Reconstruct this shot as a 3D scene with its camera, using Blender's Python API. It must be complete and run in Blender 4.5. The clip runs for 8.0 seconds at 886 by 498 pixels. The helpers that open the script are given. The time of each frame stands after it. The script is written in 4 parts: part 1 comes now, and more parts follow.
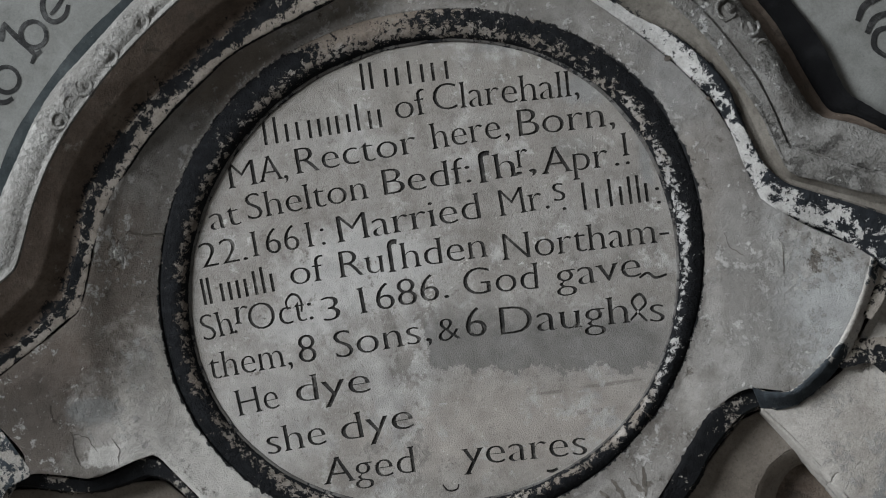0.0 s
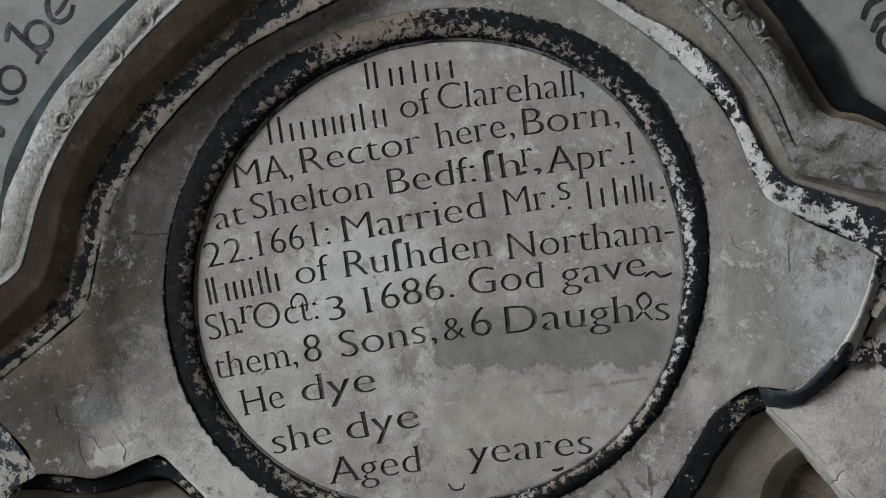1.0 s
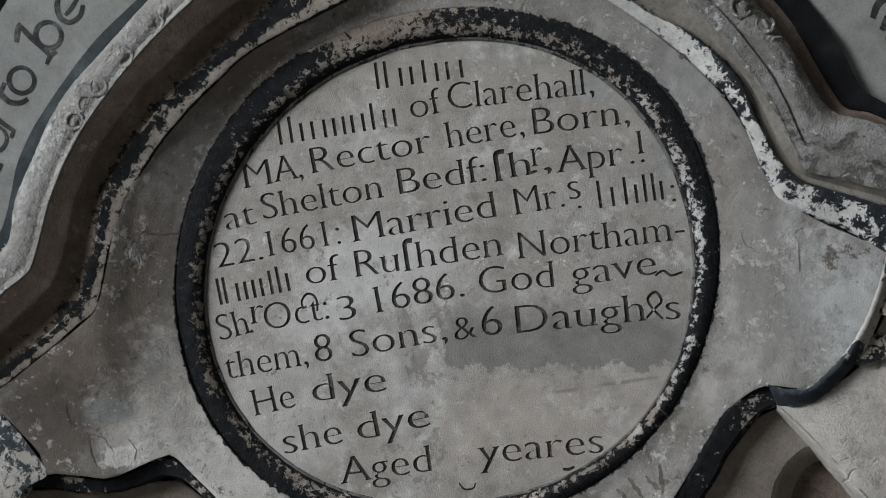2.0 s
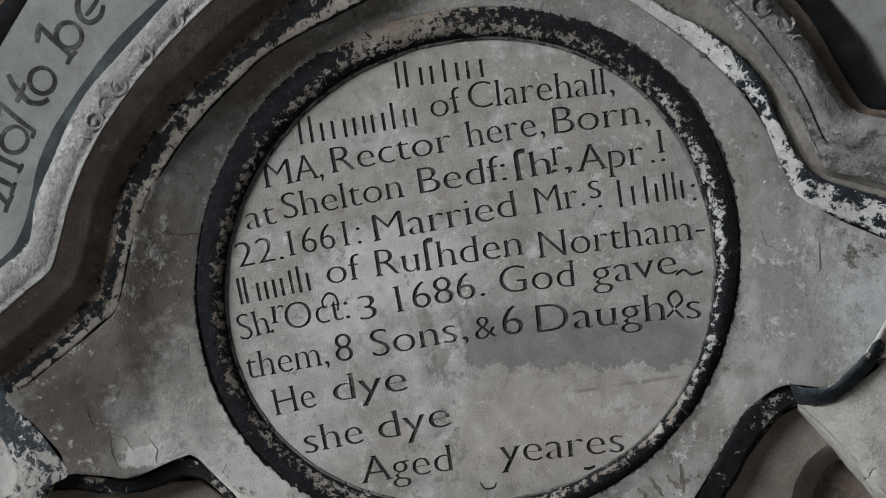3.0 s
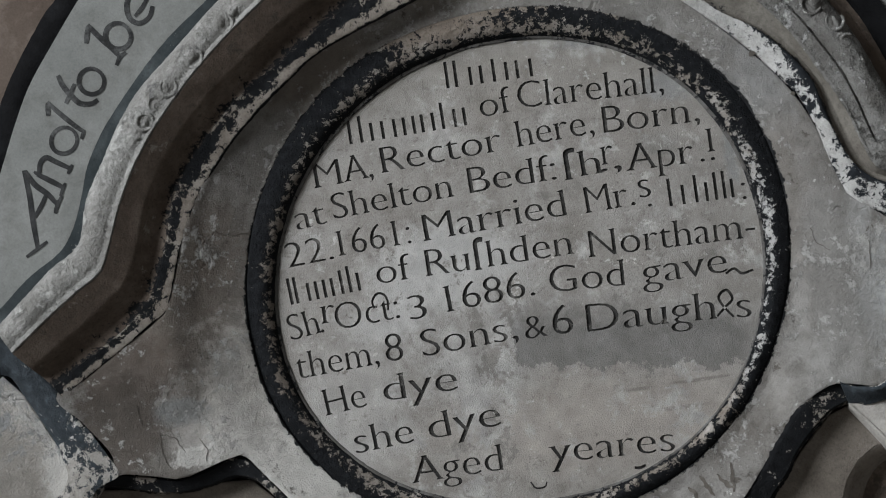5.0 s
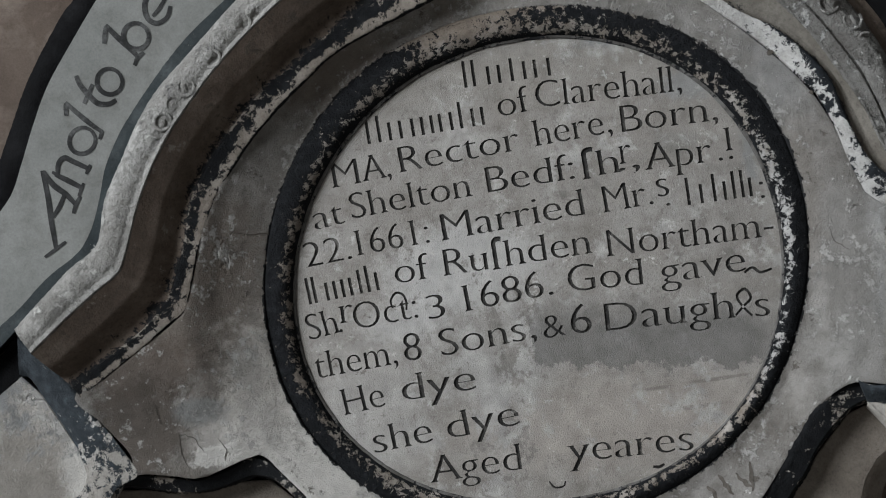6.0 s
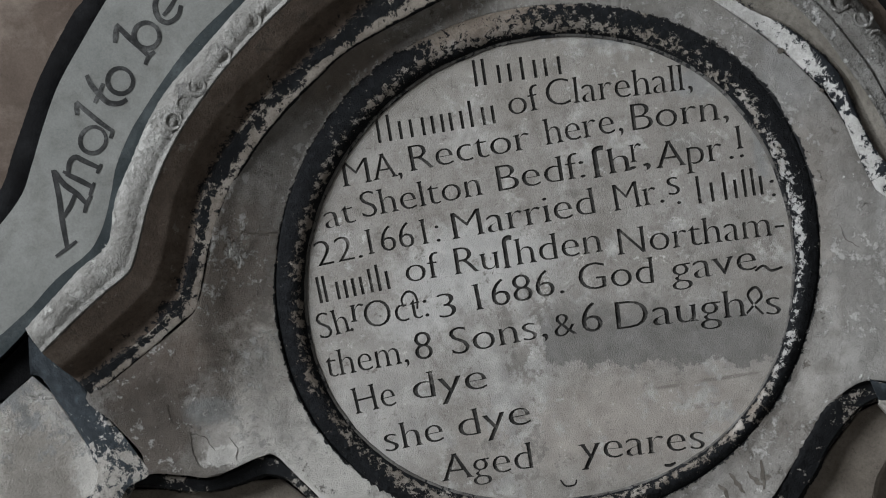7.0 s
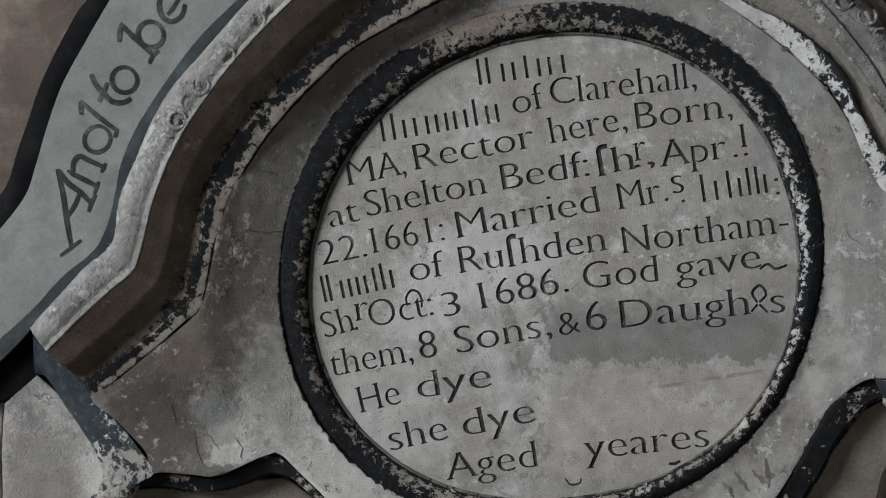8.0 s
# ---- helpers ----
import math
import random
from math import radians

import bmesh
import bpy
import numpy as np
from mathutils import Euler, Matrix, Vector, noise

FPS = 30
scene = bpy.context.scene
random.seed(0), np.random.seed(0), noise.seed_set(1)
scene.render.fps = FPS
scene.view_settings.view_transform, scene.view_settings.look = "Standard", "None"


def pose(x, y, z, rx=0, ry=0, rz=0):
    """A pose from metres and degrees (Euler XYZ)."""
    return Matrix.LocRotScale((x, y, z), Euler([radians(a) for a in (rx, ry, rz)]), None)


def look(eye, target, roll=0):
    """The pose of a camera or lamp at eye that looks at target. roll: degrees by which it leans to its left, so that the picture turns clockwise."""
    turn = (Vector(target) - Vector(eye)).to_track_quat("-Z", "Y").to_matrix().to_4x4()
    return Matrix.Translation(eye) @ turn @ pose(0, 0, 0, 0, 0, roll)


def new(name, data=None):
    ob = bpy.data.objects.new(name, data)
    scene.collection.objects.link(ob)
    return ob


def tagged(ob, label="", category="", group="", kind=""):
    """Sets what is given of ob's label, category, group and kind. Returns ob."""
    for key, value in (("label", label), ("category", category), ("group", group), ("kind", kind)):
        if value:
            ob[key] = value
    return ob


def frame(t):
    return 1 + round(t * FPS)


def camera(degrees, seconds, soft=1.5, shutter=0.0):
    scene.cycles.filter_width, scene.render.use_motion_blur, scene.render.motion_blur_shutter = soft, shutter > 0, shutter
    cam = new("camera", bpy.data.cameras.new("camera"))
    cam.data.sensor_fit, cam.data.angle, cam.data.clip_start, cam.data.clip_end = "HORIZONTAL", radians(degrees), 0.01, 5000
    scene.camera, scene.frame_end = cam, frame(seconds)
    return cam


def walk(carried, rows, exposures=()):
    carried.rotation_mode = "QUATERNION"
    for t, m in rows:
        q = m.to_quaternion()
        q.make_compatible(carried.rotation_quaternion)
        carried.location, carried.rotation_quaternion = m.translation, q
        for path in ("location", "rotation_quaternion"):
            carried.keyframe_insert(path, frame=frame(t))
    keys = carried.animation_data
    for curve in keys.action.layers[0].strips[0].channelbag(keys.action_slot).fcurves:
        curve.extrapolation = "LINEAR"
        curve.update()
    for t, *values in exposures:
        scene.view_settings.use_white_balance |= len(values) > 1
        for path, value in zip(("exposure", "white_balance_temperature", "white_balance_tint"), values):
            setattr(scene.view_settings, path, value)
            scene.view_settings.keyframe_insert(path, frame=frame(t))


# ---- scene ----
from mathutils.geometry import delaunay_2d_cdt

# A church wall monument with a round inscribed tablet, seen through a long lens.
cam = camera(12.0, 8.0, soft=1.1)
DISTANCE, EYE, LEAN = 4.42, 1.65, 7.5
TURNS = [
    (0, 0.000, -0.000, 0.000),
    (0.5, -0.004, 0.041, -0.069),
    (1, -0.009, 0.070, -0.099),
    (1.5, -0.014, 0.114, -0.170),
    (3, -0.025, 0.490, -0.332),
    (3.5, -0.026, 0.652, -0.359),
    (4, -0.028, 0.846, -0.454),
    (4.5, -0.030, 1.019, -0.484),
    (6, -0.043, 1.415, -0.620),
    (6.5, -0.053, 1.510, -0.657),
    (7, -0.062, 1.562, -0.707),
    (7.5, -0.067, 1.592, -0.753),
    (8, -0.082, 1.621, -0.773),
]
base = pose(0, -DISTANCE, EYE) @ pose(0, 0, 0, 0, LEAN, 0) @ pose(0, 0, 0, 90, 0, 0)
walk(cam, [(t, base @ pose(0, 0, 0, a, b, c)) for t, a, b, c in TURNS])

# ---- world and light ----
world = bpy.data.worlds.new("world")
world.use_nodes = True
scene.world = world
wn = world.node_tree.nodes
sky = wn.new("ShaderNodeTexSky")
sky.sky_type, sky.sun_disc = "NISHITA", False
sky.sun_elevation, sky.sun_rotation = radians(38), radians(250)
wn["Background"].inputs["Strength"].default_value = 0.1
world.node_tree.links.new(sky.outputs[0], wn["Background"].inputs["Color"])

scene.view_settings.exposure = 0.0

# room: the inner faces of the nave; the monument hangs on its north wall (y = 0)
X0, X1, Y0, TOP = -5.0, 5.0, -7.5, 9.0
WIN = (-4.3, -1.9, 3.4, 7.6)      # window in the west wall: from y, to y, sill, head
WALL = -0.034                       # how far the wall's face lies behind the tablet's face


def lamp(name, size_x, size_y, power, colour, m):
    data = bpy.data.lights.new(name, "AREA")
    data.shape, data.size, data.size_y, data.energy, data.color = "RECTANGLE", size_x, size_y, power, colour
    ob = new(name, data)
    ob.matrix_world = m
    return ob


lamp("window_light", WIN[1] - WIN[0], WIN[3] - WIN[2], 960, (0.938, 0.968, 0.988),
     look((X0 - 0.1, (WIN[0] + WIN[1]) / 2, (WIN[2] + WIN[3]) / 2), (0, -0.3, 1.65)))

# ---- materials ----


def material(name, tones, scale=14.0, rough=0.85, bump=0.25, grain=260.0, flake=(), patch=None, speck=0.0, streak=1.0, crack=0.0, gritty=0.5, lumps=0.6, shine=0.2, pitted=0.4, mottled=0.55, marks=(), paint=None):
    """A worn stone or paint surface. tones: dark, middle, light colour of the blotches; flake: (colour, share, scale)
    of paint that covers it in torn islands; patch: (u0, u1, v0, v1, colour) of a damp repair; speck: share of small
    dark pits;
    marks: (u, v, half width, half height in mm, colour, amount, feather) of stains, rubbed places and painted-in light
    or shade;
    paint: (colour, scale) of a coat whose share is kept in the mesh's paint layer."""
    m = bpy.data.materials.new(name)
    m.use_nodes = True
    nt = m.node_tree
    bsdf = nt.nodes["Principled BSDF"]
    add = nt.nodes.new
    link = nt.links.new
    co = add("ShaderNodeTexCoord").outputs["Object"]
    if streak != 1.0:
        mp = add("ShaderNodeMapping")
        mp.inputs["Scale"].default_value = (1, 1, streak)
        link(co, mp.inputs["Vector"])
        co_b = mp.outputs[0]
    else:
        co_b = co

    def tex(sc, detail=5.0, roughness=0.6, dist=0.0, vec=None):
        n = add("ShaderNodeTexNoise")
        n.inputs["Scale"].default_value, n.inputs["Detail"].default_value = sc, detail
        n.inputs["Roughness"].default_value, n.inputs["Distortion"].default_value = roughness, dist
        link(vec or co, n.inputs["Vector"])
        return n.outputs["Fac"]

    def ramp(fac, stops):
        r = add("ShaderNodeValToRGB")
        while len(r.color_ramp.elements) < len(stops):
            r.color_ramp.elements.new(0.5)
        for e, (p, c) in zip(r.color_ramp.elements, stops):
            e.position, e.color = p, (*c, 1) if len(c) == 3 else c
        link(fac, r.inputs[0])
        return r.outputs[0]

    def mix(fac, a, b, kind="MIX"):
        n = add("ShaderNodeMix")
        n.data_type, n.blend_type = "RGBA", kind
        if isinstance(fac, float):
            n.inputs[0].default_value = fac
        else:
            link(fac, n.inputs[0])
        for k, v in ((6, a), (7, b)):
            if isinstance(v, tuple):
                n.inputs[k].default_value = (*v, 1)
            else:
                link(v, n.inputs[k])
        return n.outputs[2]

    def maths(op, a, b):
        n = add("ShaderNodeMath")
        n.operation = op
        for k, v in enumerate((a, b)):
            if isinstance(v, (int, float)):
                n.inputs[k].default_value = v
            else:
                link(v, n.inputs[k])
        return n.outputs[0]

    big = tex(scale, 6, 0.62, 0.4, co_b)
    fine = tex(grain * 1.5, 6, 0.8)
    mid = tex(scale * 5, 5, 0.6, 0.3)
    colour = ramp(big, [(0.30, tones[0]), (0.5, tones[1]), (0.70, tones[2])])
    colour = mix(mottled, colour, ramp(mid, [(0.3, (0.62, 0.6, 0.58)), (0.5, (1, 1, 1)), (0.72, (1.25, 1.25, 1.25))]), "MULTIPLY")
    colour = mix(0.5, colour, ramp(fine, [(0.3, (0.6, 0.6, 0.6)), (0.5, (1, 1, 1)), (0.68, (1.25, 1.25, 1.25))]), "MULTIPLY")
    pit = tex(grain * 0.9, 5, 0.75)
    sand = add("ShaderNodeTexVoronoi")
    sand.inputs["Scale"].default_value = grain * 1.7
    link(co, sand.inputs["Vector"])
    colour = mix(gritty, colour, ramp(pit, [(0.34, (0.45, 0.44, 0.43)), (0.46, (1, 1, 1)), (0.6, (1.05, 1.05, 1.05)), (0.68, (1.4, 1.4, 1.4))]), "MULTIPLY")
    height = maths("ADD", maths("MULTIPLY", fine, 0.6), maths("ADD", maths("MULTIPLY", mid, lumps), maths("MULTIPLY", maths("MULTIPLY", maths("SUBTRACT", 1.0, sand.outputs["Distance"]), tex(grain * 0.12, 3, 0.6)), pitted * 1.3)))
    if speck:
        v = add("ShaderNodeTexVoronoi")
        v.inputs["Scale"].default_value = 60
        link(co, v.inputs["Vector"])
        pits = ramp(v.outputs["Distance"], [(0.0, (1, 1, 1)), (speck, (0, 0, 0))])
        colour = mix(maths("MULTIPLY", pits, 0.7), colour, (0.05, 0.045, 0.04))
        height = maths("SUBTRACT", height, pits)
    if crack:
        warp = add("ShaderNodeTexNoise")
        warp.inputs["Scale"].default_value, warp.inputs["Detail"].default_value = 30, 4
        link(co, warp.inputs["Vector"])
        vv = add("ShaderNodeVectorMath")
        vv.operation = "MULTIPLY_ADD"
        link(warp.outputs["Color"], vv.inputs[0])
        vv.inputs[1].default_value = (0.05, 0.05, 0.05)
        link(co, vv.inputs[2])
        v = add("ShaderNodeTexVoronoi")
        v.feature = "DISTANCE_TO_EDGE"
        v.inputs["Scale"].default_value = crack
        link(vv.outputs[0], v.inputs["Vector"])
        lines = ramp(v.outputs["Distance"], [(0.0, (1, 1, 1)), (0.012, (0, 0, 0))])
        some = ramp(tex(9, 3, 0.6), [(0.58, (0, 0, 0)), (0.64, (1, 1, 1))])
        lines = maths("MULTIPLY", lines, some)
        colour = mix(maths("MULTIPLY", lines, 0.5), colour, (0.05, 0.045, 0.04))
        height = maths("SUBTRACT", height, maths("MULTIPLY", lines, 1.5))
    for u, v, ru, rv, mc, amount, feather in marks:
        off = add("ShaderNodeVectorMath")
        off.operation = "SUBTRACT"
        link(co, off.inputs[0])
        off.inputs[1].default_value = (u * 0.001, 0, v * 0.001)
        size = add("ShaderNodeVectorMath")
        size.operation = "MULTIPLY"
        link(off.outputs[0], size.inputs[0])
        size.inputs[1].default_value = (1000 / ru, 0, 1000 / rv)
        far = add("ShaderNodeVectorMath")
        far.operation = "LENGTH"
        link(size.outputs[0], far.inputs[0])
        ragged = maths("ADD", maths("MULTIPLY", maths("SUBTRACT", tex(14, 3, 0.5), 0.5), 1.5), maths("MULTIPLY", maths("SUBTRACT", tex(95, 7, 0.74), 0.5), 1.7))
        n = add("ShaderNodeMapRange")
        n.interpolation_type = "SMOOTHSTEP"
        link(maths("ADD", far.outputs["Value"], ragged), n.inputs[0])
        n.inputs[1].default_value, n.inputs[2].default_value = 0.85 + feather, 0.85 - feather
        n.inputs[3].default_value, n.inputs[4].default_value = 0.0, amount
        tone = mix(0.6, mc, ramp(mid, [(0.3, (0.75, 0.75, 0.75)), (0.72, (1.3, 1.3, 1.3))]), "MULTIPLY")
        colour = mix(n.outputs[0], colour, tone)
        height = maths("ADD", height, maths("MULTIPLY", n.outputs[0], 0.35))
    for fc, share, fs, *more in flake:
        crisp, rise = more or (0.006, 0.8)
        n = maths("ADD", maths("MULTIPLY", tex(fs, 8, 0.76, 0.25), 0.7), maths("MULTIPLY", tex(fs * 0.22, 3, 0.5), 0.3))
        cut = 0.5 + (0.5 - share) * 0.3
        isl = ramp(n, [(cut - crisp, (0, 0, 0)), (cut + crisp, (1, 1, 1))])
        tint = mix(0.6, fc, ramp(mid, [(0.3, (0.6, 0.6, 0.6)), (0.75, (1.7, 1.7, 1.7))]), "MULTIPLY")
        colour = mix(isl, colour, tint)
        height = maths("ADD", height, maths("MULTIPLY", isl, rise))
    if paint:
        fc, fs = paint
        layer = add("ShaderNodeAttribute")
        layer.attribute_name = "paint"
        n = maths("ADD", maths("MULTIPLY", tex(fs, 8, 0.8, 0.3), 0.8), maths("MULTIPLY", tex(fs * 0.25, 4, 0.55), 0.2))
        gate = maths("ADD", n, maths("MULTIPLY", layer.outputs["Fac"], 0.36))
        isl = ramp(gate, [(0.672, (0, 0, 0)), (0.684, (1, 1, 1))])
        coat = mix(0.7, fc, ramp(mid, [(0.3, (0.6, 0.6, 0.6)), (0.5, (1, 1, 1)), (0.75, (2.2, 2.2, 2.2))]), "MULTIPLY")
        colour = mix(isl, colour, coat)
        height = maths("ADD", height, maths("MULTIPLY", isl, 0.9))
    if patch:
        u0, u1, v0, v1, pc = patch
        sep = add("ShaderNodeSeparateXYZ")
        link(co, sep.inputs[0])
        edge = maths("ADD", maths("MULTIPLY", maths("SUBTRACT", tex(120, 6, 0.78), 0.5), 0.045), maths("MULTIPLY", maths("SUBTRACT", tex(28, 3, 0.5), 0.5), 0.04))
        x = maths("ADD", sep.outputs["X"], maths("MULTIPLY", edge, 0.4))
        z = maths("ADD", maths("ADD", sep.outputs["Z"], edge), maths("MULTIPLY", sep.outputs["X"], 0.13))
        inside = maths("MULTIPLY", maths("MULTIPLY", maths("GREATER_THAN", x, u0), maths("LESS_THAN", x, u1)),
                       maths("MULTIPLY", maths("GREATER_THAN", z, v0), 1.0))
        n = add("ShaderNodeMapRange")
        link(z, n.inputs[0])
        n.inputs[1].default_value, n.inputs[2].default_value = v1 + 0.02, v1 - 0.014
        inside = maths("MULTIPLY", inside, n.outputs[0])
        nx = add("ShaderNodeMapRange")
        link(x, nx.inputs[0])
        nx.inputs[1].default_value, nx.inputs[2].default_value = u1, u1 - 0.05
        inside = maths("MULTIPLY", inside, nx.outputs[0])
        colour = mix(maths("MULTIPLY", inside, 0.68), colour, mix(0.6, pc, ramp(mid, [(0.3, (0.8, 0.8, 0.8)), (0.7, (1.3, 1.3, 1.3))]), "MULTIPLY"))
    link(colour, bsdf.inputs["Base Color"])
    b = add("ShaderNodeBump")
    b.inputs["Strength"].default_value, b.inputs["Distance"].default_value = bump, 0.004
    link(height, b.inputs["Height"])
    link(b.outputs[0], bsdf.inputs["Normal"])
    rr = add("ShaderNodeMapRange")
    rr.inputs[3].default_value, rr.inputs[4].default_value = rough - 0.12, min(1.0, rough + 0.1)
    link(mid, rr.inputs[0])
    link(rr.outputs[0], bsdf.inputs["Roughness"])
    bsdf.inputs["Specular IOR Level"].default_value = shine
    return m


BLACK = (0.012, 0.013, 0.0147)
BLUE = (0.034, 0.041, 0.048)
# pale left and darker right marks also paint in the light's fall across the roundel
STONE = material("inscribed_stone", ((0.225, 0.212, 0.197), (0.29, 0.279, 0.264), (0.355, 0.35, 0.34)), 9, 0.9, 0.34, 520, gritty=0.62, mottled=0.55, lumps=0.3, pitted=1.3, speck=0.06,
                 flake=[((0.345, 0.34, 0.332), 0.3, 24, 0.03, 0.05), ((0.225, 0.216, 0.204), 0.26, 36, 0.016, -0.15), ((0.41, 0.406, 0.4), 0.15, 60, 0.014, 0.1), ((0.19, 0.18, 0.168), 0.17, 190, 0.012, -0.5), ((0.43, 0.42, 0.405), 0.16, 230, 0.012, 0.5)],
                 marks=[(0, 215, 190, 60, (0.255, 0.243, 0.224), 0.6, 0.5), (70, -170, 190, 55, (0.35, 0.322, 0.297), 0.65, 0.5), (210, 20, 70, 150, (0.24, 0.229, 0.215), 0.6, 0.5), (-190, -110, 70, 80, (0.4, 0.395, 0.385), 0.6, 0.5), (-80, 10, 105, 52, (0.47, 0.47, 0.465), 0.75, 0.4),
                        (-150, -30, 48, 26, (0.45, 0.45, 0.445), 0.6, 0.35), (-52, 140, 34, 17, (0.42, 0.42, 0.41), 0.5, 0.4), (-60, -100, 60, 30, (0.4, 0.4, 0.395), 0.4, 0.4),
                        (178, 172, 40, 18, (0.24, 0.255, 0.265), 0.5, 0.35), (110, 228, 40, 9, (0.2, 0.22, 0.235), 0.5, 0.4), (236, 90, 9, 50, (0.22, 0.235, 0.245), 0.5, 0.4),
                        (160, 112, 22, 12, (0.2, 0.2, 0.19), 0.45, 0.3), (104, -141, 20, 2.4, (0.15, 0.14, 0.13), 0.6, 0.4), (170, -140, 32, 2.2, (0.15, 0.14, 0.13), 0.6, 0.4), (142, -166, 32, 2.4, (0.16, 0.15, 0.14), 0.5, 0.4)],
                 patch=(-0.017, 0.262, -0.103, -0.048, (0.128, 0.127, 0.124)))
CUT = material("blackened_cut", ((0.018, 0.018, 0.018), (0.036, 0.0355, 0.035), (0.08, 0.078, 0.074)), 40, 0.9, 0.4,
               flake=[((0.13, 0.126, 0.12), 0.2, 60, 0.03, 0.2)])


# marks tint the bare stone: west shade and east highlights are coloured in
RING = material("flaking_ring_paint", ((0.17, 0.148, 0.128), (0.25, 0.228, 0.205), (0.36, 0.345, 0.325)), 25, 0.8, 0.8, paint=(BLACK, 130), shine=0.05, lumps=0.9,
                marks=[(-90, 275, 150, 40, (0.165, 0.136, 0.113), 0.8, 0.4), (-262, -20, 40, 160, (0.15, 0.13, 0.113), 0.75, 0.4), (255, -60, 45, 200, (0.46, 0.465, 0.468), 0.8, 0.4)])
# grey rim, coloured darker all round for the shadow on its west side
RING_EDGE = material("ring_rim", ((0.07, 0.066, 0.062), (0.11, 0.107, 0.104), (0.17, 0.17, 0.168)), 25, 0.8, 0.4, flake=[(BLACK, 0.4, 60)])
WHITEWASH = material("whitewash", ((0.36, 0.355, 0.345), (0.48, 0.475, 0.465), (0.6, 0.597, 0.588)), 14, 0.9, 0.6, 300, gritty=0.4, flake=[((0.2, 0.19, 0.178), 0.2, 50, 0.01, -0.8)])
CREASE = material("crack_dirt", ((0.05, 0.044, 0.038), (0.08, 0.072, 0.064), (0.13, 0.12, 0.108)), 50, 0.95, 0.3)
# brown west marks: staining plus the mouldings' shade, both put into the colour
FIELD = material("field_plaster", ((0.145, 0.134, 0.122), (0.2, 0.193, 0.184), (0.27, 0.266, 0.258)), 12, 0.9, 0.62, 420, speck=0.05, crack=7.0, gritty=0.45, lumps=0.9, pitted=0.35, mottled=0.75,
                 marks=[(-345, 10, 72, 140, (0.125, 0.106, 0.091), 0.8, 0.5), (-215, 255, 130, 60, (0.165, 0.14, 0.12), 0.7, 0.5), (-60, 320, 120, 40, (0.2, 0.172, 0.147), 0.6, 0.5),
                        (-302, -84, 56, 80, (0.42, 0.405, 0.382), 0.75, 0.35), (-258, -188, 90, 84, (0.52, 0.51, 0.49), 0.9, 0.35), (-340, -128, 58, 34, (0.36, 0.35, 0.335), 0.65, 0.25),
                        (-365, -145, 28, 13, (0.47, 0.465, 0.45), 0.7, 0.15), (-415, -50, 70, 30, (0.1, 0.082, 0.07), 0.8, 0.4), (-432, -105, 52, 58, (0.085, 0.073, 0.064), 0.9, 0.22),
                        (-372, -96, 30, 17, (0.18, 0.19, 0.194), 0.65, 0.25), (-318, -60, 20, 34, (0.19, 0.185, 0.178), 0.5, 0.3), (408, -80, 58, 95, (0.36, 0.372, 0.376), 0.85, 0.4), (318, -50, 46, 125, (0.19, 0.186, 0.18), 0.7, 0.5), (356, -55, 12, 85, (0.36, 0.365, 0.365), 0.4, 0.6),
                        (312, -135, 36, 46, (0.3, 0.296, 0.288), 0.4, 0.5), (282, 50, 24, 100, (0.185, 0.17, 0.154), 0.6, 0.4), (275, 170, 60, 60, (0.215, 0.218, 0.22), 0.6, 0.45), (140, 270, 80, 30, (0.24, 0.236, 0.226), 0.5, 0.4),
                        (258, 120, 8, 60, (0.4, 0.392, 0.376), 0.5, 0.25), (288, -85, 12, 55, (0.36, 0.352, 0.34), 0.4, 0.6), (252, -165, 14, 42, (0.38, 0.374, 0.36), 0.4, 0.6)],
                 flake=[((0.3, 0.297, 0.289), 0.3, 75, 0.01, 1.2), ((0.11, 0.1, 0.09), 0.16, 34, 0.01, -1.2), ((0.4, 0.398, 0.39), 0.17, 110, 0.008, 0.9)], paint=(BLACK, 130))
FILLET_PAINT = material("flaking_fillet_paint", ((0.17, 0.148, 0.128), (0.25, 0.225, 0.2), (0.34, 0.32, 0.295)), 20, 0.8, 0.55, paint=(BLACK, 90), shine=0.08)
BLACKPATCHY = material("black_patchy_fillet", ((0.24, 0.215, 0.19), (0.31, 0.285, 0.255), (0.38, 0.36, 0.33)), 20, 0.8, 0.5, flake=[(BLACK, 0.48, 70)], shine=0.08)
WHITE_PATCHY = material("white_fillet", ((0.34, 0.338, 0.33), (0.45, 0.45, 0.445), (0.56, 0.56, 0.556)), 20, 0.8, 0.6, paint=((0.016, 0.0185, 0.022), 75), shine=0.08, gritty=0.35)
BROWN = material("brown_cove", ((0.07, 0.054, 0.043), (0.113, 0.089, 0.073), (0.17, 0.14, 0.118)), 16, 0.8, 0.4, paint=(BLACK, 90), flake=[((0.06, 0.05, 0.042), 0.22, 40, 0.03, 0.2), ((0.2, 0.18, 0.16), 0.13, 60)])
ROLL = material("limewashed_roll", ((0.165, 0.163, 0.156), (0.24, 0.238, 0.23), (0.33, 0.328, 0.32)), 22, 0.85, 0.9, lumps=1.2, flake=[((0.32, 0.32, 0.31), 0.3, 50, 0.02, 0.4), ((0.15, 0.15, 0.15), 0.12, 60, 0.02, -0.3)])
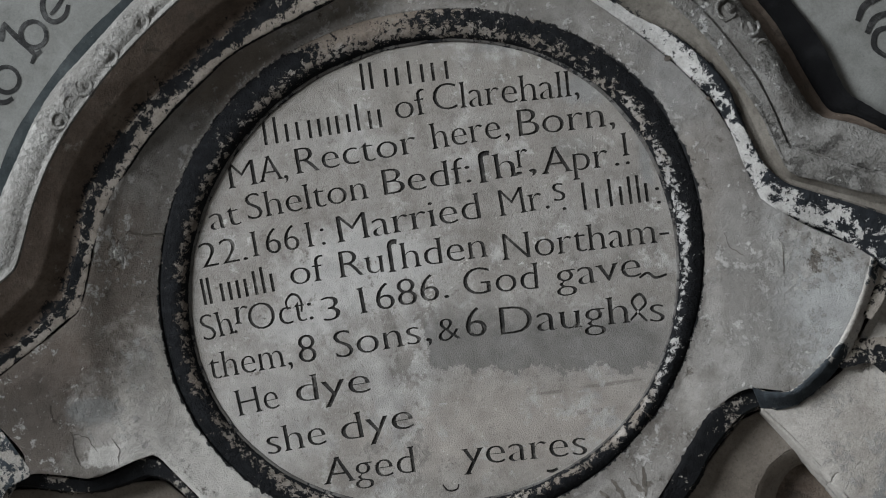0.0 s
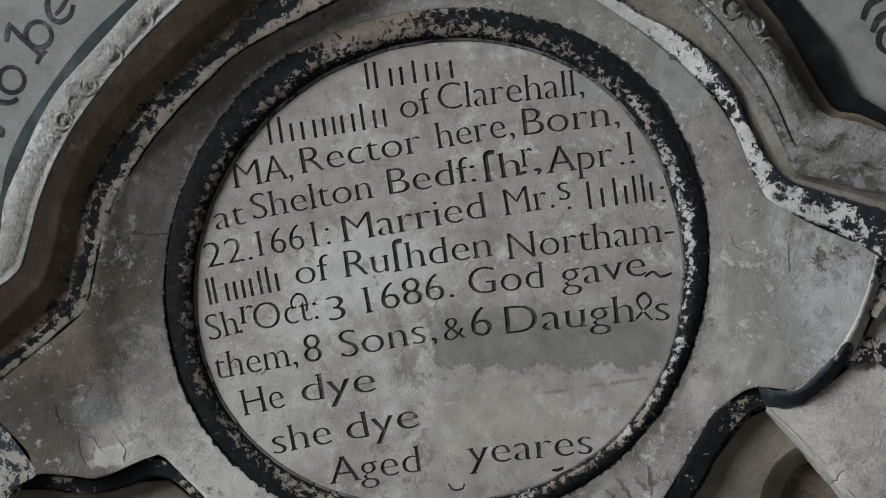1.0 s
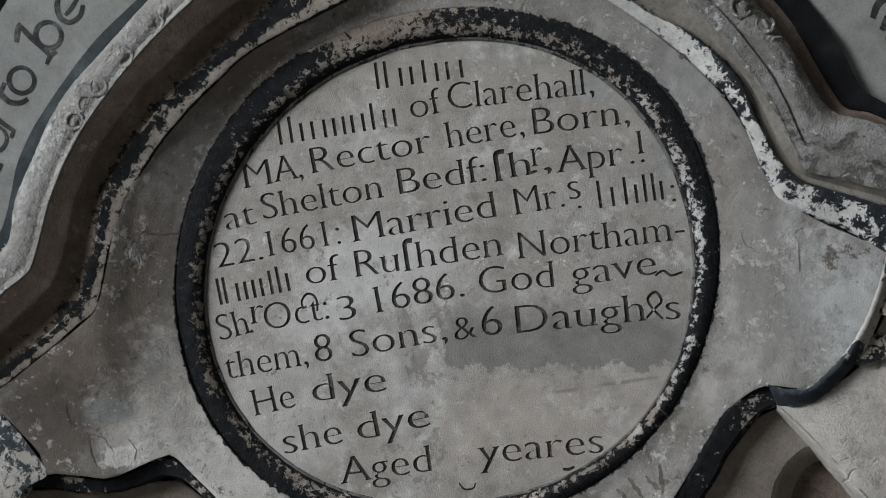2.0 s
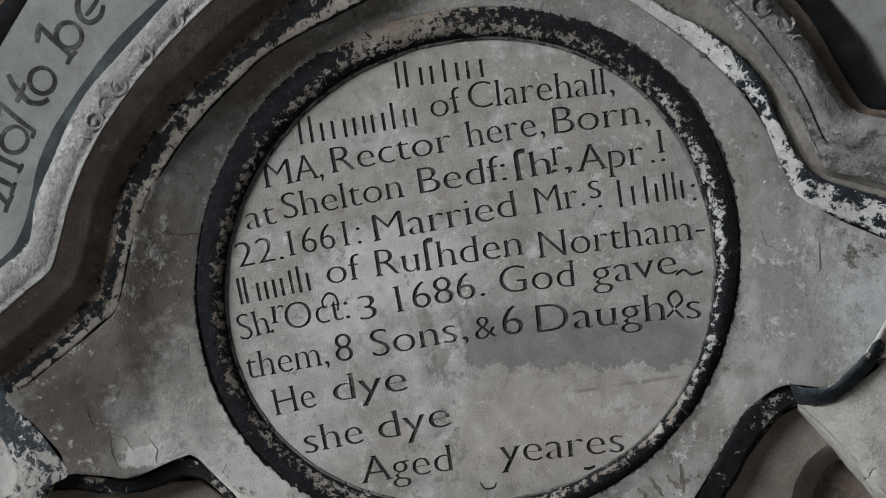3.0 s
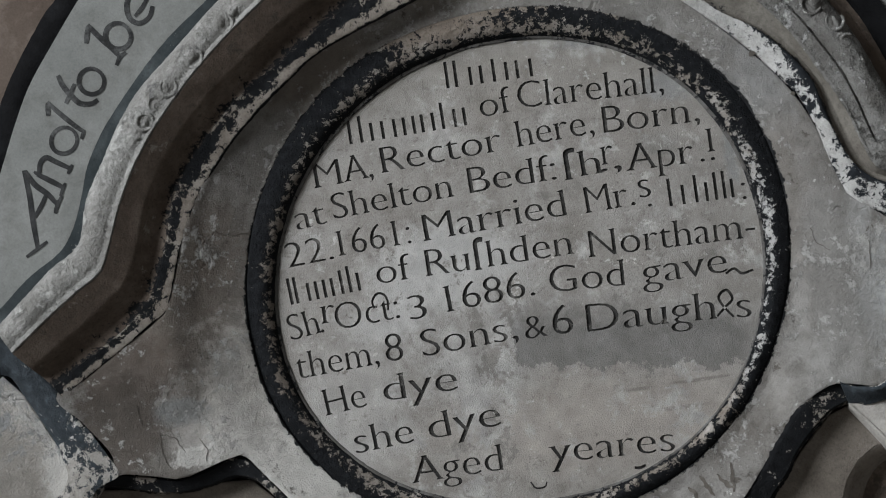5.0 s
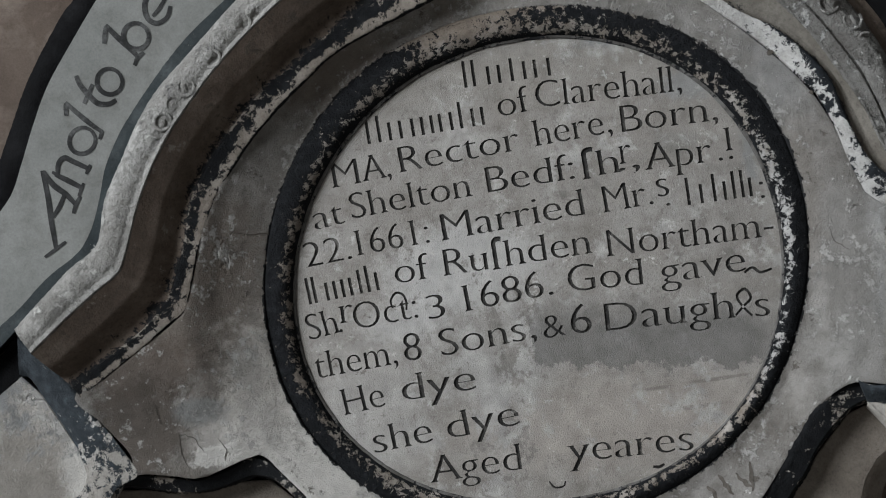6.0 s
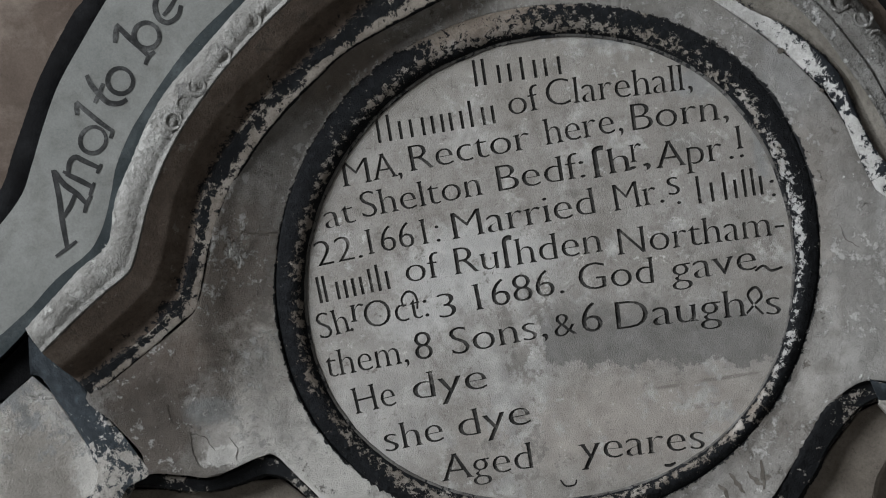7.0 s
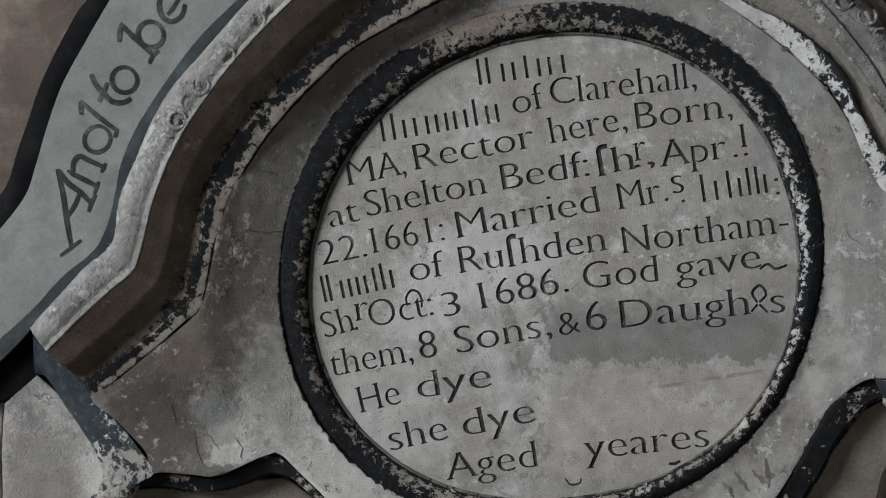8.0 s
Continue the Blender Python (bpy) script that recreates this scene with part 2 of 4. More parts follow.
GREY_ROLL = material("grey_roll", ((0.105, 0.1, 0.094), (0.17, 0.168, 0.162), (0.235, 0.234, 0.228)), 22, 0.85, 0.9, gritty=0.45, lumps=1.0, pitted=0.4, mottled=0.75, flake=[((0.34, 0.342, 0.338), 0.34, 50, 0.01, 0.9), ((0.085, 0.083, 0.079), 0.28, 36, 0.015, -0.5), ((0.46, 0.46, 0.45), 0.2, 70, 0.01, 0.6)])
BLUEGREY = material("blue_grey_paint", ((0.019, 0.024, 0.0265), (0.031, 0.038, 0.041), (0.056, 0.065, 0.069)), 18, 0.8, 0.3, shine=0.08, flake=[((0.3, 0.3, 0.29), 0.06, 60)])
BLUEPAINT = material("flaking_blue_grey", ((0.27, 0.258, 0.24), (0.36, 0.348, 0.33), (0.48, 0.472, 0.458)), 18, 0.8, 0.6, paint=(BLUE, 80), gritty=0.35, shine=0.1)
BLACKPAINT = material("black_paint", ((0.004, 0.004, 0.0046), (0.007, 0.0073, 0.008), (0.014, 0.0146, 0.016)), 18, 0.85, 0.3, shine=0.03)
BLACKFLAKE = material("flaking_black", ((0.22, 0.205, 0.185), (0.3, 0.28, 0.255), (0.38, 0.36, 0.34)), 18, 0.7, 0.4, flake=[(BLACK, 0.74, 70)], shine=0.06)
LETTERPAINT = material("letter_paint", ((0.014, 0.0145, 0.015), (0.021, 0.022, 0.023), (0.05, 0.051, 0.053)), 50, 0.8, 0.1, flake=[((0.075, 0.077, 0.078), 0.3, 40, 0.05, 0.0)])
BROWN_GREY = material("brown_grey_cove", ((0.11, 0.1, 0.088), (0.15, 0.14, 0.125), (0.21, 0.2, 0.182)), 16, 0.85, 0.5, paint=((0.016, 0.0185, 0.022), 75))
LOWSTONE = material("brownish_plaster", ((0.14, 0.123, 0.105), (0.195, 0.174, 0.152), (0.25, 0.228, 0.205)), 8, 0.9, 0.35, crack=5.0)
PALE = material("pale_band_paint", ((0.163, 0.17, 0.166), (0.185, 0.192, 0.187), (0.213, 0.22, 0.215)), 10, 0.7, 0.12, speck=0.03, gritty=0.12)
# first mark puts the shade on the end panel's outer side into its colour
PLASTER = material("lower_plaster", ((0.27, 0.254, 0.233), (0.385, 0.368, 0.345), (0.48, 0.465, 0.445)), 10, 0.9, 0.6, marks=[(-565, -135, 48, 75, (0.2, 0.188, 0.172), 0.75, 0.4), (-500, -150, 26, 40, (0.5, 0.495, 0.48), 0.7, 0.3)], speck=0.03, crack=8.0,
                   gritty=0.4, lumps=0.3, pitted=0.25, flake=[((0.2, 0.205, 0.207), 0.35, 17, 0.03, 0.3), ((0.34, 0.335, 0.325), 0.25, 40, 0.008, 0.7)])
WALLPAINT = material("brown_wall_plaster", ((0.062, 0.045, 0.036), (0.088, 0.067, 0.055), (0.118, 0.094, 0.079)), 5, 0.9, 0.2, flake=[((0.16, 0.132, 0.113), 0.24, 10, 0.05, 0.2)], gritty=0.2, mottled=0.3)
ROOMPAINT = material("room_plaster", ((0.21, 0.204, 0.195), (0.26, 0.253, 0.242), (0.31, 0.302, 0.29)), 2, 0.9, 0.2)
FLAGS = material("flagstone", ((0.12, 0.115, 0.105), (0.16, 0.152, 0.14), (0.2, 0.19, 0.175)), 2, 0.85, 0.2)

# ---- building helpers ----


def mesh_of(name, bm):
    me = bpy.data.meshes.new(name)
    bmesh.ops.recalc_face_normals(bm, faces=bm.faces)
    bm.to_mesh(me)
    bm.free()
    return me


def part(name, bm, mat, parent, label="", smooth=True):
    """Links a bmesh as one mesh object under a thing or a part."""
    me = mesh_of(name, bm) if isinstance(bm, bmesh.types.BMesh) else bm
    me.materials.clear()
    me.materials.append(mat)
    if smooth:
        me.shade_smooth()
        me.set_sharp_from_angle(angle=radians(50))
    ob = new(name, me)
    ob.parent = parent
    return tagged(ob, label)


def box(bm, x0, x1, y0, y1, z0, z1):
    vs = [bm.verts.new((x, y, z)) for x in (x0, x1) for y in (y0, y1) for z in (z0, z1)]
    for q in ((0, 1, 3, 2), (4, 6, 7, 5), (0, 4, 5, 1), (2, 3, 7, 6), (0, 2, 6, 4), (1, 5, 7, 3)):
        bm.faces.new([vs[i] for i in q])


def spline(points, n):
    """n even steps along a smooth line through points (mm), in metres."""
    p = [Vector((u, v)) * 0.001 for u, v in points]
    p = [p[0] * 2 - p[1]] + p + [p[-1] * 2 - p[-2]]
    dense = []
    for i in range(1, len(p) - 2):
        for k in range(24):
            t = k / 24
            a, b, c, d = p[i - 1:i + 3]
            dense.append(0.5 * (2 * b + (c - a) * t + (2 * a - 5 * b + 4 * c - d) * t * t + (3 * b - a - 3 * c + d) * t ** 3))
    dense.append(p[-2])
    run = [0.0]
    for a, b in zip(dense, dense[1:]):
        run.append(run[-1] + (b - a).length)
    xs = np.linspace(0, run[-1], n)
    return [Vector((np.interp(x, run, [q.x for q in dense]), np.interp(x, run, [q.y for q in dense]))) for x in xs]


def wear(u, v, k):
    """Unevenness of hand-made and chipped surfaces, about -1 to 1."""
    return 0.65 * noise.noise((u * 28, v * 28, k)) + 0.35 * noise.noise((u * 110, v * 110, k + 7))


def shell(rows, closed, back):
    """A bmesh from rows of (u, v, h) on the face, with the share of paint as a fourth number where there is one, closed towards
    the wall at the height back."""
    bm = bmesh.new()
    n, w = len(rows), len(rows[0])
    layer = bm.verts.layers.float.new("paint") if len(rows[0][0]) == 4 else None
    front = [[bm.verts.new((q[0], -q[2], q[1])) for q in row] for row in rows]
    if layer:
        for row, made in zip(rows, front):
            for q, vert in zip(row, made):
                vert[layer] = q[3]
    behind = [[bm.verts.new((q[0], -back, q[1])) for q in (row[0], row[-1])] for row in rows]
    for i in range(n if closed else n - 1):
        j = (i + 1) % n
        for k in range(w - 1):
            bm.faces.new((front[i][k], front[j][k], front[j][k + 1], front[i][k + 1]))
        bm.faces.new((front[i][0], behind[i][0], behind[j][0], front[j][0]))
        bm.faces.new((front[i][-1], front[j][-1], behind[j][1], behind[i][1]))
        bm.faces.new((behind[i][0], behind[i][1], behind[j][1], behind[j][0]))
    if not closed:
        for i in (0, n - 1):
            bm.faces.new([*front[i], behind[i][1], behind[i][0]])
    return bm


def strip(name, rail_a, rail_b, ha, hb, mat, parent, label="", bulge=0.0, n=160, w=9, rough=0.7, back=-33, seed=0, steps=None, lift=None, over=None, paint=None):
    """A length of moulding between two lines on the face, ha and hb mm high at them and swollen by bulge (hollowed: minus);
    paint(along, across) gives the share of its coat of paint."""
    a, b = spline(rail_a, n), spline(rail_b, n)
    rise = [dish(p.x, p.y) - 18 for p in spline(lift, n)] if lift else [max(0.0, dish(p.x, p.y) - 27) for p in spline(over, n)] if over else [0.0] * n
    rows = []
    for i, (p, q, up) in enumerate(zip(a, b, rise)):
        row = []
        for k in range(w):
            s = k / (w - 1)
            m = p.lerp(q, s)
            h = ha + (hb - ha) * s + bulge * math.sin(math.pi * s)
            if steps:
                h = float(np.interp(s, [x for x, _ in steps], [y for _, y in steps]))
            h += up
            e = wear(m.x, m.y, seed)
            edge = rough * (0.9 * wear(m.x + 3, m.y, seed + 2) + 0.8 * noise.noise((m.x * 300, m.y * 300, seed))) if k in (0, w - 1) else 0.0
            side = (q - p).normalized() * edge * 0.001
            spot = (m.x + side.x, m.y + side.y, (h + rough * 0.7 * e) * 0.001)
            row.append((*spot, paint(i / (n - 1), s)) if paint else spot)
        rows.append(row)
    return part(name, shell(rows, False, back * 0.001), mat, parent, label)


def slab(name, outline, h, mat, parent, label="", back=-33, smooth=False, n=0, rough=0.8, seed=0, slope=(0, 0)):
    """A flat-faced block with that outline (mm), its face h mm out, tilted by slope (mm per 100 mm along u and v)."""
    pts = spline(outline + [outline[0]], n or 90)[:-1] if smooth else [Vector((u, v)) * 0.001 for u, v in outline]
    if not smooth:
        fine = []
        for a, b in zip(pts, pts[1:] + pts[:1]):
            m = max(1, int((b - a).length / 0.006))
            fine += [a.lerp(b, i / m) for i in range(m)]
        pts = fine
    c = sum(pts, Vector((0, 0))) / len(pts)
    bm = bmesh.new()
    top = []
    for p in pts:
        e = Vector((wear(p.x, p.y, seed), wear(p.y, p.x, seed + 3))) * rough * 0.001
        q = p + e
        top.append(bm.verts.new((q.x, -(h + slope[0] * (q.x - c.x) * 10 + slope[1] * (q.y - c.y) * 10) * 0.001, q.y)))
    face = bm.faces.new(top)
    low = [bm.verts.new((v.co.x, -back * 0.001, v.co.z)) for v in top]
    for i in range(len(top)):
        j = (i + 1) % len(top)
        bm.faces.new((top[i], top[j], low[j], low[i]))
    bm.faces.new(low[::-1])
    bmesh.ops.recalc_face_normals(bm, faces=bm.faces)
    bmesh.ops.bevel(bm, geom=list(face.edges), offset=0.0012, segments=2, affect="EDGES")
    bmesh.ops.triangulate(bm, faces=[f for f in bm.faces if len(f.verts) > 4])
    return part(name, bm, mat, parent, label)


# ---- the room ----


def structure(name, bm, mat, label, category):
    return tagged(part(name, bm, mat, None, smooth=False), label, category, kind="structure")


bm = bmesh.new()
box(bm, X0 - 0.4, X1 + 0.4, -WALL, 0.45, 0, TOP)
structure("wall_north", bm, WALLPAINT, "warm brown limewashed plaster wall behind the monument", "wall")
bm = bmesh.new()
box(bm, X0 - 0.4, X1 + 0.4, Y0 - 0.4, Y0, 0, TOP)
structure("wall_south", bm, ROOMPAINT, "plain pale plastered church wall", "wall")
bm = bmesh.new()
box(bm, X1, X1 + 0.4, Y0, -WALL, 0, TOP)
structure("wall_east", bm, ROOMPAINT, "plain pale plastered church wall", "wall")
bm = bmesh.new()
box(bm, X0 - 0.4, X0, Y0, WIN[0], 0, TOP)
box(bm, X0 - 0.4, X0, WIN[1], -WALL, 0, TOP)
box(bm, X0 - 0.4, X0, WIN[0], WIN[1], 0, WIN[2])
box(bm, X0 - 0.4, X0, WIN[0], WIN[1], WIN[3], TOP)
structure("wall_west", bm, ROOMPAINT, "plain pale plastered church wall with a window opening", "wall")
bm = bmesh.new()
box(bm, X0 - 0.4, X1 + 0.4, Y0 - 0.4, 0.45, -0.2, 0)
structure("floor", bm, FLAGS, "worn stone flagged church floor", "floor")
bm = bmesh.new()
box(bm, X0 - 0.4, X1 + 0.4, Y0 - 0.4, 0.45, TOP, TOP + 0.2)
structure("ceiling", bm, ROOMPAINT, "plain pale plastered ceiling", "ceiling")

# ---- the monument ----
monument = new("wall_monument")
monument.location = (-0.0126, 0, EYE + -0.0228)
tagged(monument, "painted stone wall monument with round inscribed tablet, flaking black mouldings", "memorial", kind="thing")


def oval(shape, n, grow=0.0):
    """Points of a hand-cut round (mm): its mean radius, then the sizes of its cos and sin waves, one to four round it."""
    out = []
    for i in range(n):
        t = 2 * math.pi * i / n
        r = shape[0] + grow + sum(shape[2 * k - 1] * math.cos(k * t) + shape[2 * k] * math.sin(k * t) for k in (1, 2, 3, 4))
        out.append(Vector((r * math.cos(t), r * math.sin(t))) * 0.001)
    return out


INNER = (250.0, 1.1, -4.3, 7.6, 5.6, -1.9, -2.2, -2.0, 0.7)
OUTER = (280.1, -1.7, 2.5, 8.3, 7.5, -0.4, -0.5, -2.5, 1.6)

# roundel: letters are sunk into its face and blackened
CUTS = []          # (name, list of outlines, label)


def letters(text):
    """Outlines of a line of letters in the built-in font, one unit for its capitals' height, with its width."""
    data = bpy.data.curves.new("letters", "FONT")
    data.body = text
    ob = new("letters", data)
    flat = ob.to_curve(bpy.context.evaluated_depsgraph_get())
    lines = []
    for s in flat.splines:
        lines.append([(p.handle_left.copy(), p.co.copy(), p.handle_right.copy()) for p in s.bezier_points])
    ob.to_curve_clear()
    bpy.data.objects.remove(ob)
    bpy.data.curves.remove(data)
    xs = [p[1].x for l in lines for p in l]
    return lines, min(xs), max(xs)


CAP = max(p[1].y for l in letters("H")[0] for p in l)


def flatten(line, m, steps=4):
    """A bezier outline as a closed row of points under the matrix m."""
    out = []
    for i, (hl, c, hr) in enumerate(line):
        nl, nc, _ = line[(i + 1) % len(line)]
        straight = (hr - c).length < 1e-6 and (nl - nc).length < 1e-6 or abs((hr - c).cross(nc - c).z) + abs((nl - c).cross(nc - c).z) < 1e-5
        for k in range(1 if straight else steps):
            t = k / steps
            out.append(m @ (c * (1 - t) ** 3 + hr * 3 * t * (1 - t) ** 2 + nl * 3 * t * t * (1 - t) + nc * t ** 3))
    return out


def thinned(loop, along, up):
    """The outline drawn in, more across flat strokes than across stems, and a little unsteady, as cut by hand."""
    pts = [p for i, p in enumerate(loop) if (p - loop[i - 1]).length > 1e-6]
    sign = FILL_SIDE
    out = []
    for i, p in enumerate(pts):
        a, b = (p - pts[i - 1]).normalized(), (pts[(i + 1) % len(pts)] - p).normalized()
        na, nb = Vector((-a.y, a.x, 0)), Vector((-b.y, b.x, 0))
        n = (na + nb) / max(0.5, 1 + na.dot(nb))
        shift = along * n.dot(along) * THIN[0] + up * n.dot(up) * THIN[1]
        out.append(p + shift * sign * 0.001 + Vector((wear(p.x * 2, p.y * 2, 61), wear(p.x * 2, p.y * 2, 65), 0)) * 0.00028)
    return out


# the side of its outlines on which the font's ink lies: of a plain bar, its left if it runs anticlockwise
H_RUN = [p[1] for p in letters("l")[0][0]]
FILL_SIDE = 1.0 if sum(a.x * b.y - b.x * a.y for a, b in zip(H_RUN, H_RUN[1:] + H_RUN[:1])) > 0 else -1.0
THIN = (0.2, 0.86)


def serifed(loop, along, up):
    """The outline with small wedge serifs where stems end: to both sides at a foot, mostly to the left at a top."""
    pts, out, n = loop, [], len(loop)
    ends = {}
    for i in range(n):
        o, p, q, r = pts[i - 1], pts[i], pts[(i + 1) % n], pts[(i + 2) % n]
        d, e, f = q - p, o - p, r - q
        wide, tall_e, tall_f = d.dot(along), e.dot(up), f.dot(up)
        if abs(d.dot(up)) < 0.0007 and 0.002 < abs(wide) < 0.0062 and tall_e * tall_f > 0 and min(abs(tall_e), abs(tall_f)) > 0.003 \
                and abs(e.dot(along)) < 0.65 * abs(tall_e) and abs(f.dot(along)) < 0.65 * abs(tall_f):
            ends[i] = (e.normalized(), f.normalized(), 1 if wide > 0 else -1, tall_e > 0)
    for i in range(n):
        p = pts[i]
        if i in ends:
            back, _, way, foot = ends[i]
            left = way > 0
            size = 0.0024 if foot else 0.0026 if left else 0.0009
            out += [p + back * 0.0022, p - along * way * size + (Vector((0, 0, 0)) if foot or not left else up * -0.0007)]
        elif (i - 1) % n in ends:
            _, on, way, foot = ends[(i - 1) % n]
            left = way < 0
            size = 0.0024 if foot else 0.0026 if left else 0.0009
            out += [p + along * way * size + (Vector((0, 0, 0)) if foot or not left else up * -0.0007), p + on * 0.0022]
        else:
            out.append(p)
    return out


def word(text, start, end, cap, name="inscribed_letter", label="", keep=None):
    """Letters along the line from start to end (mm), with capitals cap mm high."""
    a, b = Vector((*start, 0)) * 0.001, Vector((*end, 0)) * 0.001
    lines, x0, x1 = letters(text)
    along = (b - a).normalized()
    up = Vector((-along.y, along.x, 0))
    sx, sy = (b - a).length / (x1 - x0), cap * 0.001 / CAP
    m = Matrix(((along.x * sx, up.x * sy, 0, a.x - along.x * sx * x0), (along.y * sx, up.y * sy, 0, a.y - along.y * sx * x0), (0, 0, 1, 0), (0, 0, 0, 1)))
    loops = [serifed(thinned(flatten(l, m), along, up), along, up) for l in lines]
    spans = [(min(p.dot(along) for p in l), max(p.dot(along) for p in l)) for l in loops]
    sets = []
    for i in sorted(range(len(loops)), key=lambda k: spans[k][0]):      # loops that overlap along the line are one letter
        if sets and spans[i][0] < sets[-1][1] - 0.0008:
            sets[-1][0].append(loops[i])
            sets[-1][1] = max(sets[-1][1], spans[i][1])
        else:
            sets.append([[loops[i]], spans[i][1]])
    for group, _ in sets:
        (CUTS if keep is None else keep).append((name, group, label))


def bars(start, end, cap, slots, stroke=3.3):
    """A row of plain upright bars in place of a name: slots gives each one's place along the line and its height, 0 to 1."""
    a, b = Vector((*start, 0)) * 0.001, Vector((*end, 0)) * 0.001
    along = (b - a).normalized()
    up = Vector((-along.y, along.x, 0))
    for s, h in slots:
        c, w, t = a.lerp(b, s), along * stroke * 0.0005, up * cap * h * 0.001
        CUTS.append(("inscribed_bar", [[c - w, c + w, c + w + t, c - w + t]], ""))


def stroke_line(points, width, name, label, keep=None, n=26):
    """A cut line of that width (mm) along a smooth path."""
    p = spline(points, n)
    left, right = [], []
    for i, q in enumerate(p):
        d = (p[min(i + 1, n - 1)] - p[max(i - 1, 0)]).normalized()
        s = Vector((-d.y, d.x)) * width * 0.0005 * (0.75 + 0.25 * math.sin(math.pi * i / (n - 1)))
        left.append(Vector((*(q + s), 0)))
        right.append(Vector((*(q - s), 0)))
    (CUTS if keep is None else keep).append((name, [left + right[::-1]], label))


LOW, TALL = 0.68, 1.0
bars((-50, 199), (53, 199), 28, [(0.02, TALL), (0.11, TALL), (0.26, LOW), (0.37, LOW), (0.5, 0.86), (0.63, LOW), (0.74, LOW), (0.88, LOW)])
bars((-158, 155), (-30, 158), 28, [(0.01, TALL), (0.1, TALL), (0.19, LOW), (0.28, LOW), (0.38, LOW), (0.46, LOW), (0.54, LOW), (0.61, LOW), (0.7, LOW), (0.78, TALL), (0.88, LOW), (0.96, LOW)])
word("of", (-18, 163), (16, 165), 28)
word("Clarehall,", (22, 167), (176, 163), 29)
word("M", (-200, 114), (-172, 115), 28)
word("A", (-168, 116), (-144, 117), 28)
word(",", (-143, 117), (-138, 117), 28)
word("Rector", (-128, 120), (-0, 126), 28)
word("here,", (17, 127), (98, 130), 29)
word("Born,", (107, 129), (209, 127), 29)
word("at", (-226, 73), (-193, 76), 27)
word("Shelton", (-186, 79), (-59, 85), 28)
word("Bedf:", (-41, 86), (52, 88), 28)
word("\u017fh", (62, 87), (99, 88), 28)
word("r", (102, 96), (114, 96), 31)
word(".,", (98, 89), (121, 90), 28)
word("Apr", (127, 86), (197, 85), 29)
word(".", (203, 85), (208, 85), 28)
word("l", (214, 94), (218, 94), 26)
word(".", (214, 85), (219, 85), 28)
word("22.", (-241, 35), (-191, 38), 27)
word("1661:", (-184, 40), (-108, 43), 28)
word("Married", (-94, 43), (57, 49), 29)
word("Mr.", (78, 48), (130, 50), 29)
word("s", (135, 56), (148, 57), 30)
word(".", (142, 46), (147, 46), 28)
bars((165, 44), (234, 44), 29, [(0.02, TALL), (0.22, 0.7), (0.42, TALL), (0.58, LOW), (0.72, TALL), (0.85, TALL), (0.97, LOW)])
word(":", (241, 40), (246, 40), 28)
bars((-243, -3), (-166, 2), 28, [(0.02, TALL), (0.1, TALL), (0.27, LOW), (0.38, LOW), (0.49, LOW), (0.6, LOW), (0.73, 0.9), (0.84, TALL), (0.96, LOW)])
word("of", (-150, 5), (-113, 6), 28)
word("Ru\u017fhden", (-97, 6), (57, 8), 29)
word("Northam-", (75, 2), (250, -1), 29)
word("Sh", (-248, -41), (-216, -37), 28)
word("r", (-212, -28), (-198, -28), 30)
word(".", (-216, -37), (-212, -37), 28)
word("Oct:", (-199, -37), (-131, -33), 29)
stroke_line([(-157, -19), (-158, -11), (-152, -4), (-145, -6), (-142, -14), (-143, -23)], 2.6, "inscribed_link", "incised link between two letters")
word("3", (-121, -37), (-102, -36), 26)
word("1686.", (-80, -34), (13, -29), 29)
word("God", (28, -29), (107, -32), 29)
word("gave", (125, -34), (216, -33), 29)
stroke_line([(213, -34), (222, -30), (230, -36), (242, -34)], 3.0, "inscribed_flourish", "incised wavy stroke")
word("them,", (-247, -82), (-159, -78), 29)
word("8", (-152, -77), (-133, -77), 30)
word("Sons,", (-113, -77), (-11, -72), 29)
word("&", (-4, -74), (20, -73), 25)
word("6", (26, -74), (48, -73), 32)
word("Daugh", (61, -75), (196, -80), 30)
stroke_line([(198, -77), (207, -69), (216, -61), (211, -51), (202, -57), (206, -68), (215, -80)], 3.0, "inscribed_sign", "incised looped sign", n=40)
word("s", (218, -82), (234, -83), 29)
word("He", (-221, -124), (-178, -120), 29)
word("dye", (-160, -118), (-81, -116), 29)
word("she", (-197, -168), (-134, -164), 29)
word("dye", (-118, -164), (-41, -159), 29)
word("Aged", (-142, -207), (-46, -206), 29)
word("yeares", (4, -206), (135, -211), 29)

stroke_line([(-20, -222), (-15, -229), (-6, -229), (-3, -224)], 2.0, "inscribed_flourish", "incised wavy stroke")
stroke_line([(90, -222), (96, -223), (102, -221)], 3.4, "inscribed_mark", "small dark cut")


def filled(outlines, thick):
    """A mesh that fills flat outlines, holes left open, thick metres deep to both sides."""
    c = bpy.data.curves.new("fill", "CURVE")
    c.dimensions, c.fill_mode, c.extrude = "2D", "BOTH", thick
    for line in outlines:
        s = c.splines.new("POLY")
        s.points.add(len(line) - 1)
        for p, q in zip(s.points, line):
            p.co = (q.x, q.y, 0, 1)
        s.use_cyclic_u = True
    return solid(c)


def solid(c):
    ob = new("fill", c)
    me = bpy.data.meshes.new_from_object(ob.evaluated_get(bpy.context.evaluated_depsgraph_get()))
    bpy.data.objects.remove(ob)
    bpy.data.curves.remove(c)
    me.transform(Matrix.Rotation(radians(90), 4, "X"))
    return me


DEPTH = 0.0016


